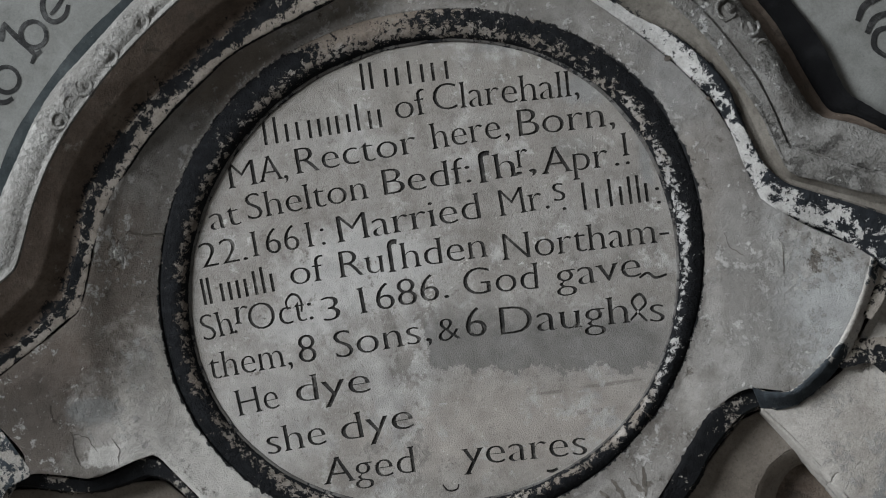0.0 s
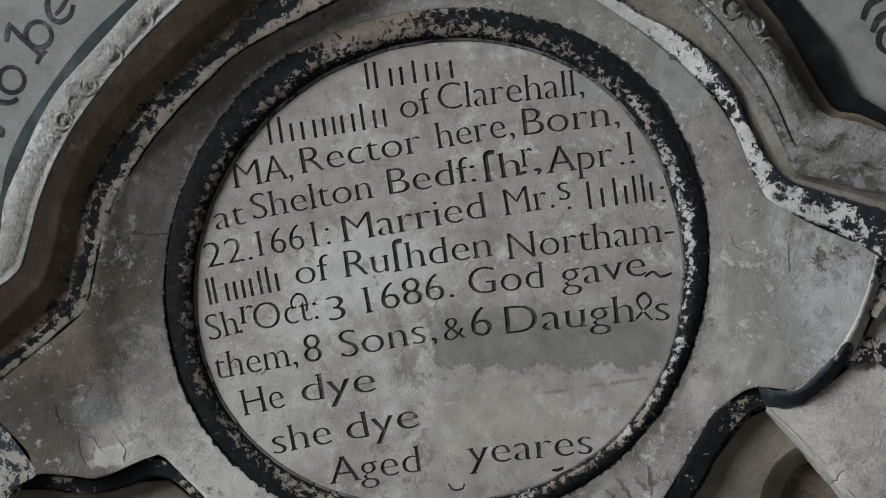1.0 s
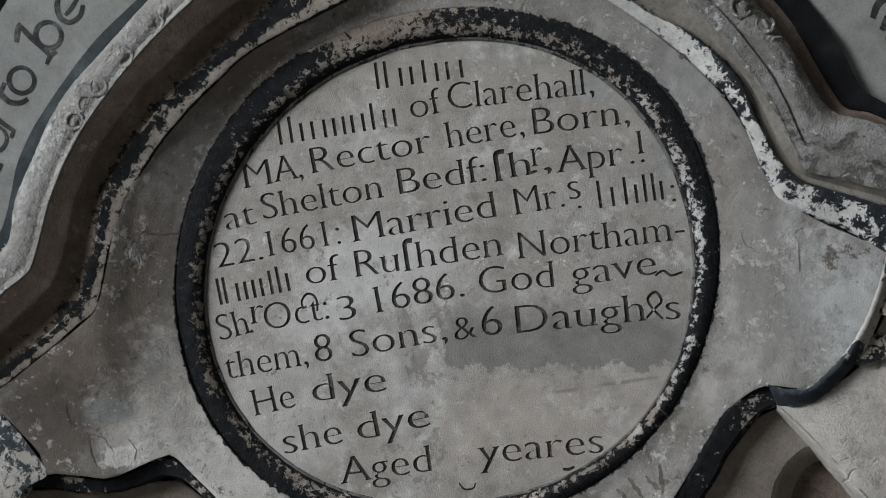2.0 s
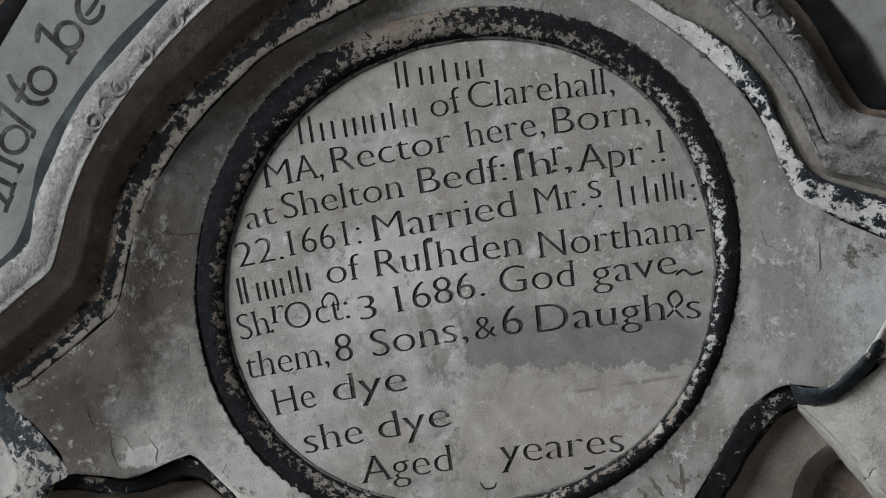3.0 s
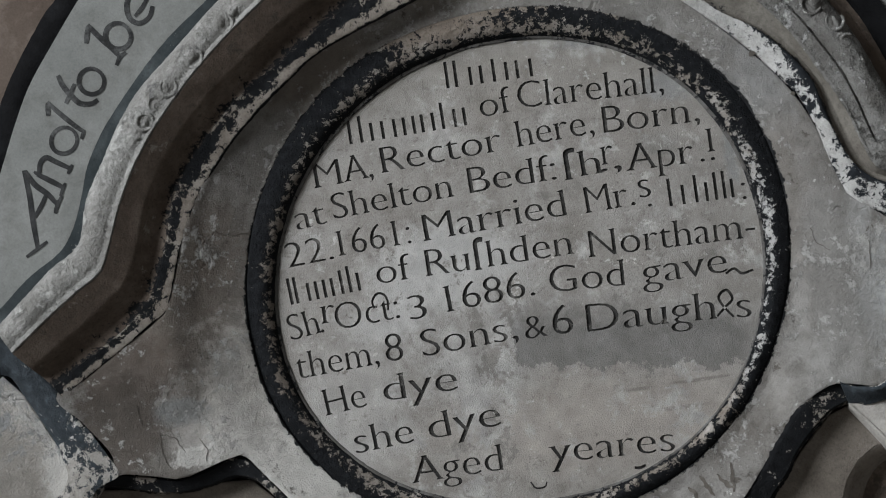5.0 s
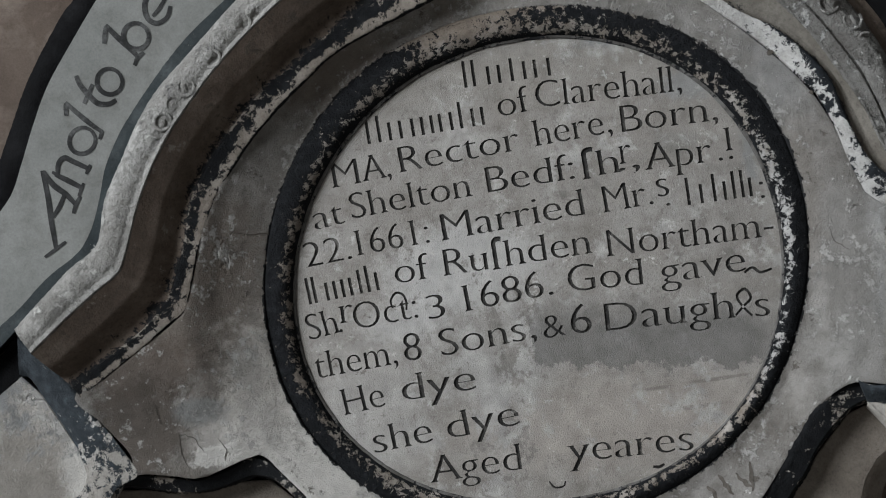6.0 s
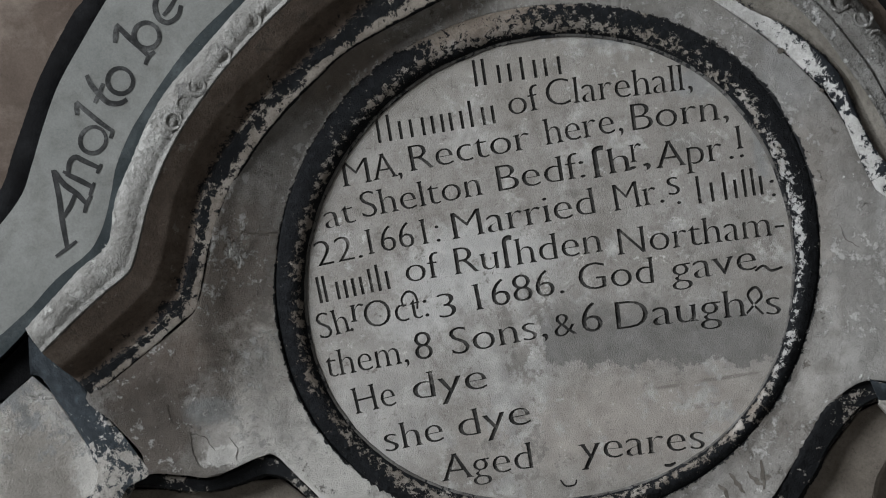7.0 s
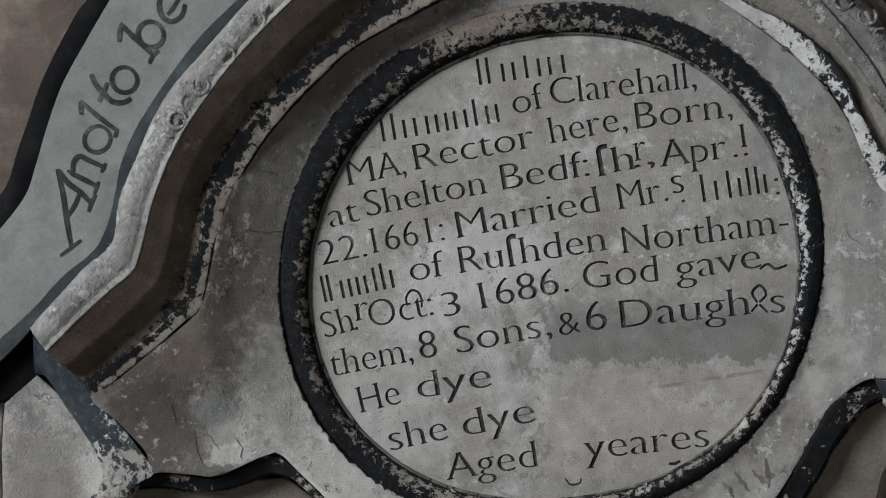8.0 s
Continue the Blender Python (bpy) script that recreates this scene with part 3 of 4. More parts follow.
def turned_left(line):
    """The outline as 2D points, run anticlockwise."""
    p = [Vector((q.x, q.y)) for q in line]
    area = sum(a.x * b.y - b.x * a.y for a, b in zip(p, p[1:] + p[:1]))
    return p if area > 0 else p[::-1]


def within(p, loop):
    """Whether the 2D point p lies inside the closed loop."""
    odd = False
    for a, b in zip(loop, loop[1:] + loop[:1]):
        if (a.y > p.y) != (b.y > p.y) and p.x < a.x + (b.x - a.x) * (p.y - a.y) / (b.y - a.y):
            odd = not odd
    return odd


flat_verts, ties, loops_2d = list(oval(INNER, 220, 4)), [(i, (i + 1) % 220) for i in range(220)], []
for k, (name, outlines, label) in enumerate(CUTS):
    for line in outlines:
        p = turned_left(line)
        n0 = len(flat_verts)
        ties += [(n0 + i, n0 + (i + 1) % len(p)) for i in range(len(p))]
        flat_verts += p
        loops_2d.append((k, p, min(q.x for q in p), max(q.x for q in p), min(q.y for q in p), max(q.y for q in p)))
cv, _, cf, _, _, _ = delaunay_2d_cdt(flat_verts, ties, [], 0, 1e-7)
rim_loop = flat_verts[:220]
sunk = {}
for f in cf:
    c = (cv[f[0]] + cv[f[1]] + cv[f[2]]) / 3
    hit = [k for k, p, x0, x1, y0, y1 in loops_2d if x0 < c.x < x1 and y0 < c.y < y1 and within(c, p)]
    single = [k for k in set(hit) if hit.count(k) % 2]
    sunk[tuple(f)] = single[0] if single else -1 if c.length < 0.22 or within(c, rim_loop) else None
whole = bmesh.new()
high, low_v = {}, {}


def corner(store, i, y):
    if i not in store:
        store[i] = whole.verts.new((cv[i].x, y, cv[i].y))
    return store[i]


border = {}
for f, k in sunk.items():
    if k is None:
        continue
    store, y = (high, 0.0) if k < 0 else (low_v, DEPTH)
    whole.faces.new([corner(store, i, y) for i in f])
    for a, b in zip(f, f[1:] + f[:1]):
        border.setdefault((min(a, b), max(a, b)), []).append(k)
for (a, b), ks in border.items():
    if len(ks) == 2 and (ks[0] < 0) != (ks[1] < 0):
        whole.faces.new((corner(high, a, 0.0), corner(high, b, 0.0), corner(low_v, b, DEPTH), corner(low_v, a, DEPTH)))
roundel = part("roundel", whole, STONE, monument, "grey stone roundel with incised, blackened lettering and a damp repair", smooth=False)
cells = {}
for f, k in sunk.items():
    if k is not None and k >= 0:
        cells.setdefault(k, []).append(f)
for k, (name, outlines, label) in enumerate(CUTS):
    bm = bmesh.new()
    top, foot, count = {}, {}, {}
    for f in cells.get(k, []):
        for i in f:
            if i not in top:
                top[i] = bm.verts.new((cv[i].x, DEPTH - 0.0003, cv[i].y))
                foot[i] = bm.verts.new((cv[i].x, DEPTH - 0.00001, cv[i].y))
        bm.faces.new([top[i] for i in f])
        for a, b in zip(f, f[1:] + f[:1]):
            count.setdefault((min(a, b), max(a, b)), []).append(1)
    for (a, b), c in count.items():
        if len(c) == 1:
            bm.faces.new((top[a], top[b], foot[b], foot[a]))
    for v in [v for v in bm.verts if not v.link_faces]:
        bm.verts.remove(v)
    part(name, bm, CUT, roundel, label, smooth=False)
bm = bmesh.new()
ring_pts = oval(INNER, 96, 3)
va = [bm.verts.new((p.x, 0.0025, p.y)) for p in ring_pts]
vb = [bm.verts.new((p.x, 0.033, p.y)) for p in ring_pts]
bm.faces.new(va)
bm.faces.new(vb[::-1])
for i in range(96):
    bm.faces.new((va[i], vb[i], vb[(i + 1) % 96], va[(i + 1) % 96]))
part("backing", bm, STONE, roundel, smooth=False)

# field: the plastered ground round the ring, out to the mouldings
def dish(u, v):
    """How far the field stands out (mm): it rises like a dish from the ring, more steeply farther out."""
    d = max(0.0, math.hypot(u, v) * 1000 - 284)
    west = min(1.0, max(0.0, (-u - 0.2) / 0.1)) * min(1.0, max(0.0, (v + 0.11) / 0.06))      # hollowed up to the tall mouldings
    far = max(0.0, d - 50)
    if u > 0:
        return 6.5 + 0.36 * min(d, 50) + 0.16 * far
    return 6.5 + 0.36 * min(d, 50) + (0.16 + 0.32 * west) * min(far, 36) + 0.03 * max(0.0, far - 36)


def ground(u, v):
    """The field's worn surface (mm)."""
    return dish(u, v) + 1.8 * wear(u * 0.4, v * 0.4, 30) + 0.9 * wear(u, v, 33)


# ring: a bead between the roundel and the field
inner, outer = oval(INNER, 360), oval(OUTER, 360)
ACROSS = (0.1, 0.24, 0.42, 0.62, 0.86, 1.03)
# the share of black paint left on the bead: angle, then from its inner to its outer side
WORN = [(-60, 0.7, 0.48, 0.5, 0.72, 0.8, 0.74), (-34, 0.6, 0.38, 0.4, 0.66, 0.76, 0.72), (-18, 0.74, 0.58, 0.62, 0.78, 0.84, 0.74), (3, 0.6, 0.38, 0.42, 0.76, 0.86, 0.76), (24, 0.66, 0.46, 0.5, 0.74, 0.84, 0.74),
        (42, 0.76, 0.56, 0.6, 0.76, 0.84, 0.7), (80, 0.7, 0.48, 0.48, 0.66, 0.7, 0.5), (88, 0.82, 0.52, 0.38, 0.38, 0.38, 0.28), (109, 0.86, 0.62, 0.44, 0.34, 0.34, 0.22), (117, 0.88, 0.64, 0.52, 0.84, 0.88, 0.7),
        (165, 0.82, 0.5, 0.52, 0.76, 0.84, 0.8), (235, 0.76, 0.48, 0.5, 0.72, 0.82, 0.78), (300, 0.7, 0.48, 0.5, 0.72, 0.8, 0.74)]


def bead_paint(i, x):
    """The share of black paint on the bead at the angle i (degrees), x of the way across."""
    a = (i + 60) % 360 - 60
    by_angle = [np.interp(a, [w[0] for w in WORN], [w[k] for w in WORN]) for k in range(1, 7)]
    return float(np.interp(x, ACROSS, by_angle))


def bead(name, profile, mat, label):
    """A closed length of the ring, by its section."""
    rows = []
    for i in range(360):
        p, q = inner[i], outer[i]
        d = (q - p).normalized()
        row = []
        for x, h in profile:
            m = p.lerp(q, x)
            j = 0.0009 * wear(m.x, m.y, 24) + 0.0004 * noise.noise((m.x * 260, m.y * 260, 9))
            row.append((m.x + d.x * j, m.y + d.y * j, (h + 1.1 * wear(m.x, m.y, 20)) * 0.001, bead_paint(i, x)))
        rows.append(row)
    return part(name, shell(rows, True, -0.02), mat, ring, label)


ring = new("ring")
ring.parent = monument
tagged(ring, "raised black-painted bead round the roundel, flaked to cream stone")
bead("rim", [(-0.02, -1), (0.01, 1.2), (0.06, 1.7), (0.12, 1.6)], RING_EDGE, "dark narrow rim inside the bead")
bead("bead", [(0.09, 1.0), (0.13, 3.2), (0.18, 5.0), (0.25, 6.8), (0.32, 8.2), (0.4, 9.3), (0.48, 10.0), (0.56, 10.3), (0.65, 10.2), (0.74, 9.7), (0.83, 8.8), (0.9, 8.2), (0.96, 7.6), (1.01, 6.8), (1.05, 5.0)],
     RING, "black paint flaking to cream stone")

EDGE = [(347, 32), (324, 107), (291, 165), (228, 233), (175, 279), (62, 329), (-29, 314), (-85, 286), (-179, 249), (-242, 202), (-300, 145), (-333, 95), (-366, 11),
        (-424, -26), (-491, -60), (-473, -94), (-447, -134), (-456, -156), (-441, -153), (-406, -160), (-383, -166), (-359, -163), (-341, -157), (-324, -149), (-309, -154), (-298, -168), (-277, -195), (-234, -248),
        (-111, -311), (35, -331), (145, -309), (191, -274), (226, -233), (262, -188), (294, -167), (316, -163), (337, -170), (353, -170), (373, -159), (398, -137), (420, -110), (441, -71), (452, -43), (387, -0)]
bound = spline(EDGE + [EDGE[0]], 600)
angles = sorted((math.atan2(p.y, p.x), p.length) for p in bound)
AN, AR = [a for a, _ in angles], [r for _, r in angles]
rows = []
for i in range(480):
    t = 2 * math.pi * i / 480 - math.pi
    ring_q = min(outer, key=lambda q: abs(math.remainder(math.atan2(q.y, q.x) - t, 2 * math.pi)))
    r0, r1 = ring_q.length + 0.0002, float(np.interp(t, AN, AR, period=2 * math.pi)) + 0.0005
    turn = math.degrees(t) % 360
    rise = float(np.interp(turn, (92, 108, 186, 191), (0, 1, 1, 0)))       # the hollow sweeps up to the west fillet
    r1 += 0.005 * rise
    sweep = rise * max(0.0, 25.5 - dish(r1 * math.cos(t), r1 * math.sin(t)))
    steps = [0.0, 0.0015, 0.003, 0.005, 0.008] + [0.008 + (r1 - r0 - 0.008) * k / 24 for k in range(1, 25)]
    smear = bead_paint(math.degrees(t) % 360, 1.0)
    row = []
    for k, add_r in enumerate(steps):
        r = r0 + add_r
        u, v = r * math.cos(t), r * math.sin(t)
        s = (r - r0) / (r1 - r0)
        h = ground(u, v) + sweep * s * s * s - (1.5 if k == 0 else 0) - (0.8 if k == len(steps) - 1 else 0)
        row.append((u, v, h * 0.001, smear * max(0.0, 1 - add_r / 0.006)))
    rows.append(row)
part("field", shell(rows, True, -0.033), FIELD, monument, "stained grey-beige plaster ground round the roundel, some shade in its colour")

# left run of mouldings, from the field outwards: fillet, cove, arris, roll, band, flat, outline
A0 = [(-36, 306), (-86, 287), (-132, 271), (-180, 251), (-210, 230), (-244, 204), (-276, 175), (-301, 147), (-321, 122), (-334, 96), (-349, 65), (-362, 25), (-370, 7), (-392, -6), (-424, -27), (-489, -66)]
A1 = [(-84, 320), (-120, 306), (-152, 291), (-186, 272), (-221, 248), (-252, 230), (-282, 205), (-309, 177), (-337, 143), (-351, 116), (-361, 82), (-375, 45), (-390, 20), (-421, -7), (-460, -30), (-498, -52)]
A2 = [(-197, 331), (-233, 307), (-268, 281), (-301, 253), (-325, 229), (-353, 199), (-369, 178), (-382, 159), (-400, 125), (-413, 92), (-423, 68), (-432, 55), (-456, 40), (-489, 18), (-531, -13)]
A3 = [(-254, 335), (-274, 320), (-304, 295), (-334, 269), (-369, 239), (-394, 207), (-417, 169), (-436, 136), (-446, 102), (-456, 85), (-483, 68), (-510, 46), (-547, 15)]
A4 = [(-269, 338), (-286, 323), (-333, 288), (-375, 246), (-411, 204), (-431, 171), (-441, 143), (-455, 109), (-473, 85), (-509, 63), (-543, 35), (-583, 8), (-622, -16)]
A5 = [(-403, 358), (-418, 342), (-450, 302), (-480, 262), (-501, 223), (-519, 184), (-535, 153), (-566, 122), (-607, 89), (-654, 54)]
A6 = [(-432, 362), (-443, 346), (-456, 333), (-482, 298), (-504, 265), (-521, 232), (-538, 199), (-551, 171), (-565, 155), (-602, 130), (-649, 95)]
FILLET = [(0, 23), (0.03, 26), (0.08, 27.5), (0.2, 28.2), (0.9, 30), (1, 29.5)]


def west_paint(a, x):
    """The share of black on the west fillet: a dark line along the groove, a cream strip, then a broad band of black
    paint.
    """
    return float(np.interp(x, (0, 0.06, 0.13, 0.42, 0.6, 0.85, 1), (0.88, 0.8, 0.38, 0.36, 0.66, 0.72, 0.6))) - 0.16 * max(0.0, 1 - a / 0.25) + 0.2 * noise.noise((a * 9, x, 2))


def east_paint(a, x):
    """The share of black on the white east fillet, by the way along it."""
    return float(np.interp(a, (0, 0.3, 0.36, 0.44, 0.52, 0.62, 0.72, 0.82, 1), (0.26, 0.3, 0.5, 0.54, 0.38, 0.38, 0.48, 0.52, 0.48))) \
        + float(np.interp(x, (0, 0.06, 0.15, 0.7, 0.92, 1), (0.14, 0.02, -0.04, 0.03, 0.2, 0.36)))


strip("fillet", A0, A1, 20, 27, FILLET_PAINT, monument, "cream fillet with a flaking band of black paint", steps=FILLET, rough=1.2, w=23, n=220, seed=40, over=A0, paint=west_paint)
strip("cove", A1, A2, 26, 48, BROWN, monument, "brown hollow moulding, worn and spotted", steps=[(0, 29), (0.06, 28.3), (0.2, 28.2), (0.3, 30), (0.38, 34.5), (0.46, 41), (0.52, 44.5), (0.6, 46.5), (0.94, 54.5), (1, 56)], w=27, seed=44, rough=1.1, over=A0,
      paint=lambda a, x: 0.6 * max(0.0, 1 - x / 0.42))
roll = strip("roll", A2, A3, 48, 38, ROLL, monument, "limewashed rounded moulding with raised curls", steps=[(0, 55), (0.05, 57), (0.13, 56), (0.2, 53.5), (0.35, 55.5), (0.55, 55.5), (0.78, 52.5), (0.92, 47), (1, 40)], w=17, seed=48, rough=1.0, over=A0)
strip("blue_band", [*A3, (-586, -15), (-625, -39)], A4, 34, 32, BLUEGREY, monument, "blue-grey painted band", seed=52)
flat_band = strip("flat_band", A4, A5, 31, 31, PALE, monument, "pale grey painted band with black lettering", rough=0.0)
strip("outline", A5, A6, 30, 24, BLACKPAINT, monument, "black-painted outer edge", bulge=2.5, seed=60)

# right run of mouldings, from the field outwards
B0 = [(175, 282), (196, 261), (228, 233), (260, 202), (291, 165), (311, 139), (324, 107), (333, 70), (344, 38), (355, 21), (387, 1), (420, -19), (451, -47), (494, -84)]
B1 = [(201, 278), (222, 257), (246, 236), (274, 218), (292, 201), (313, 177), (329, 151), (337, 120), (345, 95), (356, 67), (374, 46), (403, 31), (436, 16), (502, -17)]
B2 = [(249, 278), (270, 257), (288, 237), (306, 214), (319, 194), (336, 162), (349, 138), (360, 113), (370, 80), (382, 54), (410, 42), (438, 30), (471, 18), (505, 3)]
B3 = [(275, 277), (296, 256), (312, 238), (327, 217), (345, 187), (360, 159), (372, 126), (380, 97), (387, 82), (413, 70), (441, 56), (474, 42), (508, 29)]
B4 = [(333, 269), (348, 246), (358, 230), (370, 209), (384, 181), (397, 149), (409, 124), (421, 108), (446, 99), (484, 80), (513, 63)]
B5 = [(362, 266), (371, 240), (387, 213), (399, 186), (410, 158), (422, 131), (433, 113), (457, 104), (486, 85), (514, 67)]
B6 = [(391, 262), (405, 233), (418, 211), (431, 185), (439, 162), (447, 138), (454, 126), (468, 115), (488, 99), (516, 79)]
B7 = [(555, 285), (562, 248), (570, 211), (571, 176), (574, 152), (573, 128), (571, 110), (569, 93), (566, 69), (563, 52)]
strip("fillet", B0, B1, 15, 25, WHITE_PATCHY, monument, "white-painted fillet with flaked black patches", w=19, n=220, paint=east_paint, steps=[(0, 11), (0.08, 18), (0.7, 25), (0.9, 26), (1, 25)], lift=B0, seed=70)
strip("cove", B1, B2, 25, 30, BROWN_GREY, monument, "brown-grey hollow moulding", w=15, paint=lambda a, x: max(0.0, (0.55 if a < 0.62 else 0.35) * (1 - x / 0.4)), steps=[(0, 25), (0.15, 20), (0.5, 20), (0.85, 26), (1, 30)], lift=B0, seed=74)
strip("bead_moulding", B2, B3, 30, 33, GREY_ROLL, monument, "worn grey moulding with a pale arris", steps=[(0, 30), (0.12, 32), (0.25, 31), (0.6, 32.5), (0.85, 33.4), (0.92, 31), (1, 30.4)], w=15, lift=B0, seed=78, rough=1.1)
roll_r = strip("roll", B3, B4, 30, 30, GREY_ROLL, monument, "worn grey rounded moulding with raised curls", steps=[(0, 31), (0.06, 32.5), (0.16, 35.5), (0.4, 39), (0.7, 37), (0.9, 31), (1, 27)], w=17, lift=B0, seed=82, rough=1.2)
# this strip's dark brown carries the shadow between roll and black edge
strip("hollow", B4, B5, 27, 24, BROWN, monument, "brown hollow with shade in its colour", steps=[(0, 27), (0.25, 20), (0.6, 14), (1, 11)], w=13, lift=B0, seed=86)
strip("outline", B5, B6, 12, 26, BLACKPAINT, monument, "black-painted edge", bulge=1, lift=B0, seed=90)
flat_band_r = strip("flat_band", B6, B7, 26, 26, PALE, monument, "pale grey painted band with black strokes", rough=0.0)

# painted letters on the flat bands


def painted(parent, h, *strokes):
    """One brush-painted letter on a flat band, h mm out: strokes of (points, width in mm)."""
    bm = bmesh.new()
    for k, (points, width) in enumerate(strokes):
        line = []
        stroke_line(points, width * 1.22, "", "", line)
        me = filled(line[0][1], 0.00025)
        me.transform(Matrix.Translation((0, -(h + 0.15 + 0.04 * k) * 0.001, 0)))
        bm.from_mesh(me)
        bpy.data.meshes.remove(me)
    part("painted_letter", bm, LETTERPAINT, parent, smooth=False)


def loop(cu, cv, ru, rv, turn=0, start=0, end=360):
    """Points on an oval stroke (mm, degrees)."""
    out = []
    for i in range(13):
        a, b = radians(start + (end - start) * i / 12), radians(turn)
        x, y = ru * math.cos(a), rv * math.sin(a)
        out.append((cu + x * math.cos(b) - y * math.sin(b), cv + x * math.sin(b) + y * math.cos(b)))
    return out


painted(flat_band, 31, ([(-498, 175), (-496, 148), (-496, 118), (-495, 92)], 4.8), ([(-508, 85), (-495, 92), (-484, 98)], 3.2),
        ([(-497, 174), (-489, 159), (-477, 147), (-469, 136)], 5.0), ([(-472, 126), (-468, 135), (-462, 143)], 3.6), ([(-494, 125), (-485, 136), (-478, 148)], 3.8))
painted(flat_band, 31, ([(-485, 169), (-473, 161), (-459, 151)], 4.8), ([(-464, 143), (-457, 156)], 3.2),
        ([(-483, 168), (-480, 180), (-473, 185), (-465, 180), (-448, 169)], 4.6), ([(-453, 165), (-447, 174)], 3.2), ([(-488, 172), (-482, 168)], 3.0))
painted(flat_band, 31, (loop(*(-452, 200), 14.2, 13.2, 40), 3.9), ([(-464, 242), (-453, 229), (-440, 215), (-430, 206)], 4.4), ([(-465, 228), (-464, 241)], 4.0), ([(-434, 199), (-430, 207)], 3.2))
painted(flat_band, 31, ([(-449, 268), (-446, 258), (-438, 245), (-430, 236), (-419, 234), (-411, 237)], 5.0), ([(-445, 238), (-439, 247), (-433, 257)], 4.0))
painted(flat_band, 31, (loop(*(-415, 257), 13.2, 13.6, 30), 4.2))
painted(flat_band, 31, ([(-411, 316), (-400, 301), (-389, 288), (-381, 277)], 5.0), ([(-415, 297), (-411, 314)], 4.6), ([(-387, 270), (-382, 278), (-375, 282)], 3.8), (loop(*(-381, 300), 13.2, 13.8, 30), 4.4))
painted(flat_band, 31, ([(-341, 326), (-346, 315), (-357, 310), (-366, 316), (-368, 329), (-363, 339), (-352, 341), (-345, 335)], 4.6), ([(-361, 318), (-353, 325), (-345, 335)], 3.6))
STROKES = []
stroke_line([(498, 223), (481, 217), (472, 202)], 7.0, "painted_stroke", "", STROKES)
stroke_line([(507, 207), (490, 202), (480, 188)], 7.0, "painted_stroke", "", STROKES)
stroke_line([(505, 192), (490, 188), (486, 173), (497, 161)], 6.0, "painted_stroke", "", STROKES)
for name, outlines, label in STROKES:
    me = filled(outlines, 0.0003)
    me.transform(Matrix.Translation((0, -0.0262, 0)))
    part(name, me, LETTERPAINT, flat_band_r, label, smooth=False)


def curl(centre, radius, start, end, thick, h, parent, mat):
    """A raised cord bent round an arc (mm, degrees), with rounded section and tapered ends."""
    bm = bmesh.new()
    rings = []
    n = 28
    for i in range(n + 1):
        a = radians(start + (end - start) * i / n)
        t = thick * (0.55 + 0.45 * math.sin(math.pi * i / n))
        rr = radius * (1 - 0.18 * i / n)
        loop = []
        for k in range(8):
            b = 2 * math.pi * k / 8
            d = rr + t * math.cos(b)
            u, v = centre[0] + d * math.cos(a), centre[1] + d * math.sin(a)
            loop.append(bm.verts.new((u * 0.001, -(h + t * math.sin(b) + 0.5 * wear(u * 0.002, v * 0.002, 5)) * 0.001, v * 0.001)))
        rings.append(loop)
    for a, b in zip(rings, rings[1:]):
        for k in range(8):
            bm.faces.new((a[k], a[(k + 1) % 8], b[(k + 1) % 8], b[k]))
    bm.faces.new(rings[0])
    bm.faces.new(rings[-1][::-1])
    return part("curl", bm, mat, parent, "raised worn curl")


def boss(centre, ru, rv, turn, rise, h, parent, mat):
    """A worn low knob on a moulding (mm, degrees), with a flattened, uneven top."""
    bm = bmesh.new()
    rings = []
    for j in range(9):
        x = j / 8
        up = rise * math.cos(x * math.pi / 2) ** 0.7 - 2.5 * x * x
        row = []
        for k in range(28):
            a, b = 2 * math.pi * k / 28, radians(turn)
            r = x * (1 + 0.14 * noise.noise((math.cos(a) * 1.4 + centre[0], math.sin(a) * 1.4 + centre[1], 3)))
            p, q = ru * r * math.cos(a), rv * r * math.sin(a)
            u, v = centre[0] + p * math.cos(b) - q * math.sin(b), centre[1] + p * math.sin(b) + q * math.cos(b)
            row.append(bm.verts.new((u * 0.001, -(h + up + 0.5 * noise.noise((u * 0.25, v * 0.25, 2))) * 0.001, v * 0.001)))
        rings.append(row)
    for a, b in zip(rings, rings[1:]):
        for k in range(28):
            bm.faces.new((a[k], a[(k + 1) % 28], b[(k + 1) % 28], b[k]))
    bm.faces.new(rings[-1][::-1])
    bmesh.ops.remove_doubles(bm, verts=rings[0], dist=0.0005)
    return part("boss", bm, mat, parent, "low worn knob")


curl((-364, 206), 9.5, 0, 352, 2.6, 54.6, roll, ROLL)
boss((-364, 206), 5, 6, 0, 2.0, 54.9, roll, ROLL)
curl((-351, 223), 8, 50, 230, 2.4, 54.6, roll, ROLL)
curl((-334, 238), 9.5, 130, 400, 2.6, 54.6, roll, ROLL)
boss((-337, 240), 5, 7, 30, 1.4, 55.4, roll, ROLL)
boss((-307, 268), 9, 11, -40, 3.0, 54.9, roll, ROLL)
curl((-305, 266), 11, -120, 60, 2.4, 54.6, roll, ROLL)
boss((-273, 298), 8, 12, -45, 2.8, 54.9, roll, ROLL)
boss((-258, 307), 7, 11, -45, 2.6, 54.9, roll, ROLL)
curl((-269, 297), 11, -110, 80, 2.2, 54.6, roll, ROLL)
boss((-376, 192), 3, 10, 65, 1.6, 54.9, roll, ROLL)
boss((-392, 172), 4, 6, 20, 1.2, 54.9, roll, ROLL)
boss((-290, 281), 4, 7, -30, 1.2, 54.9, roll, ROLL)

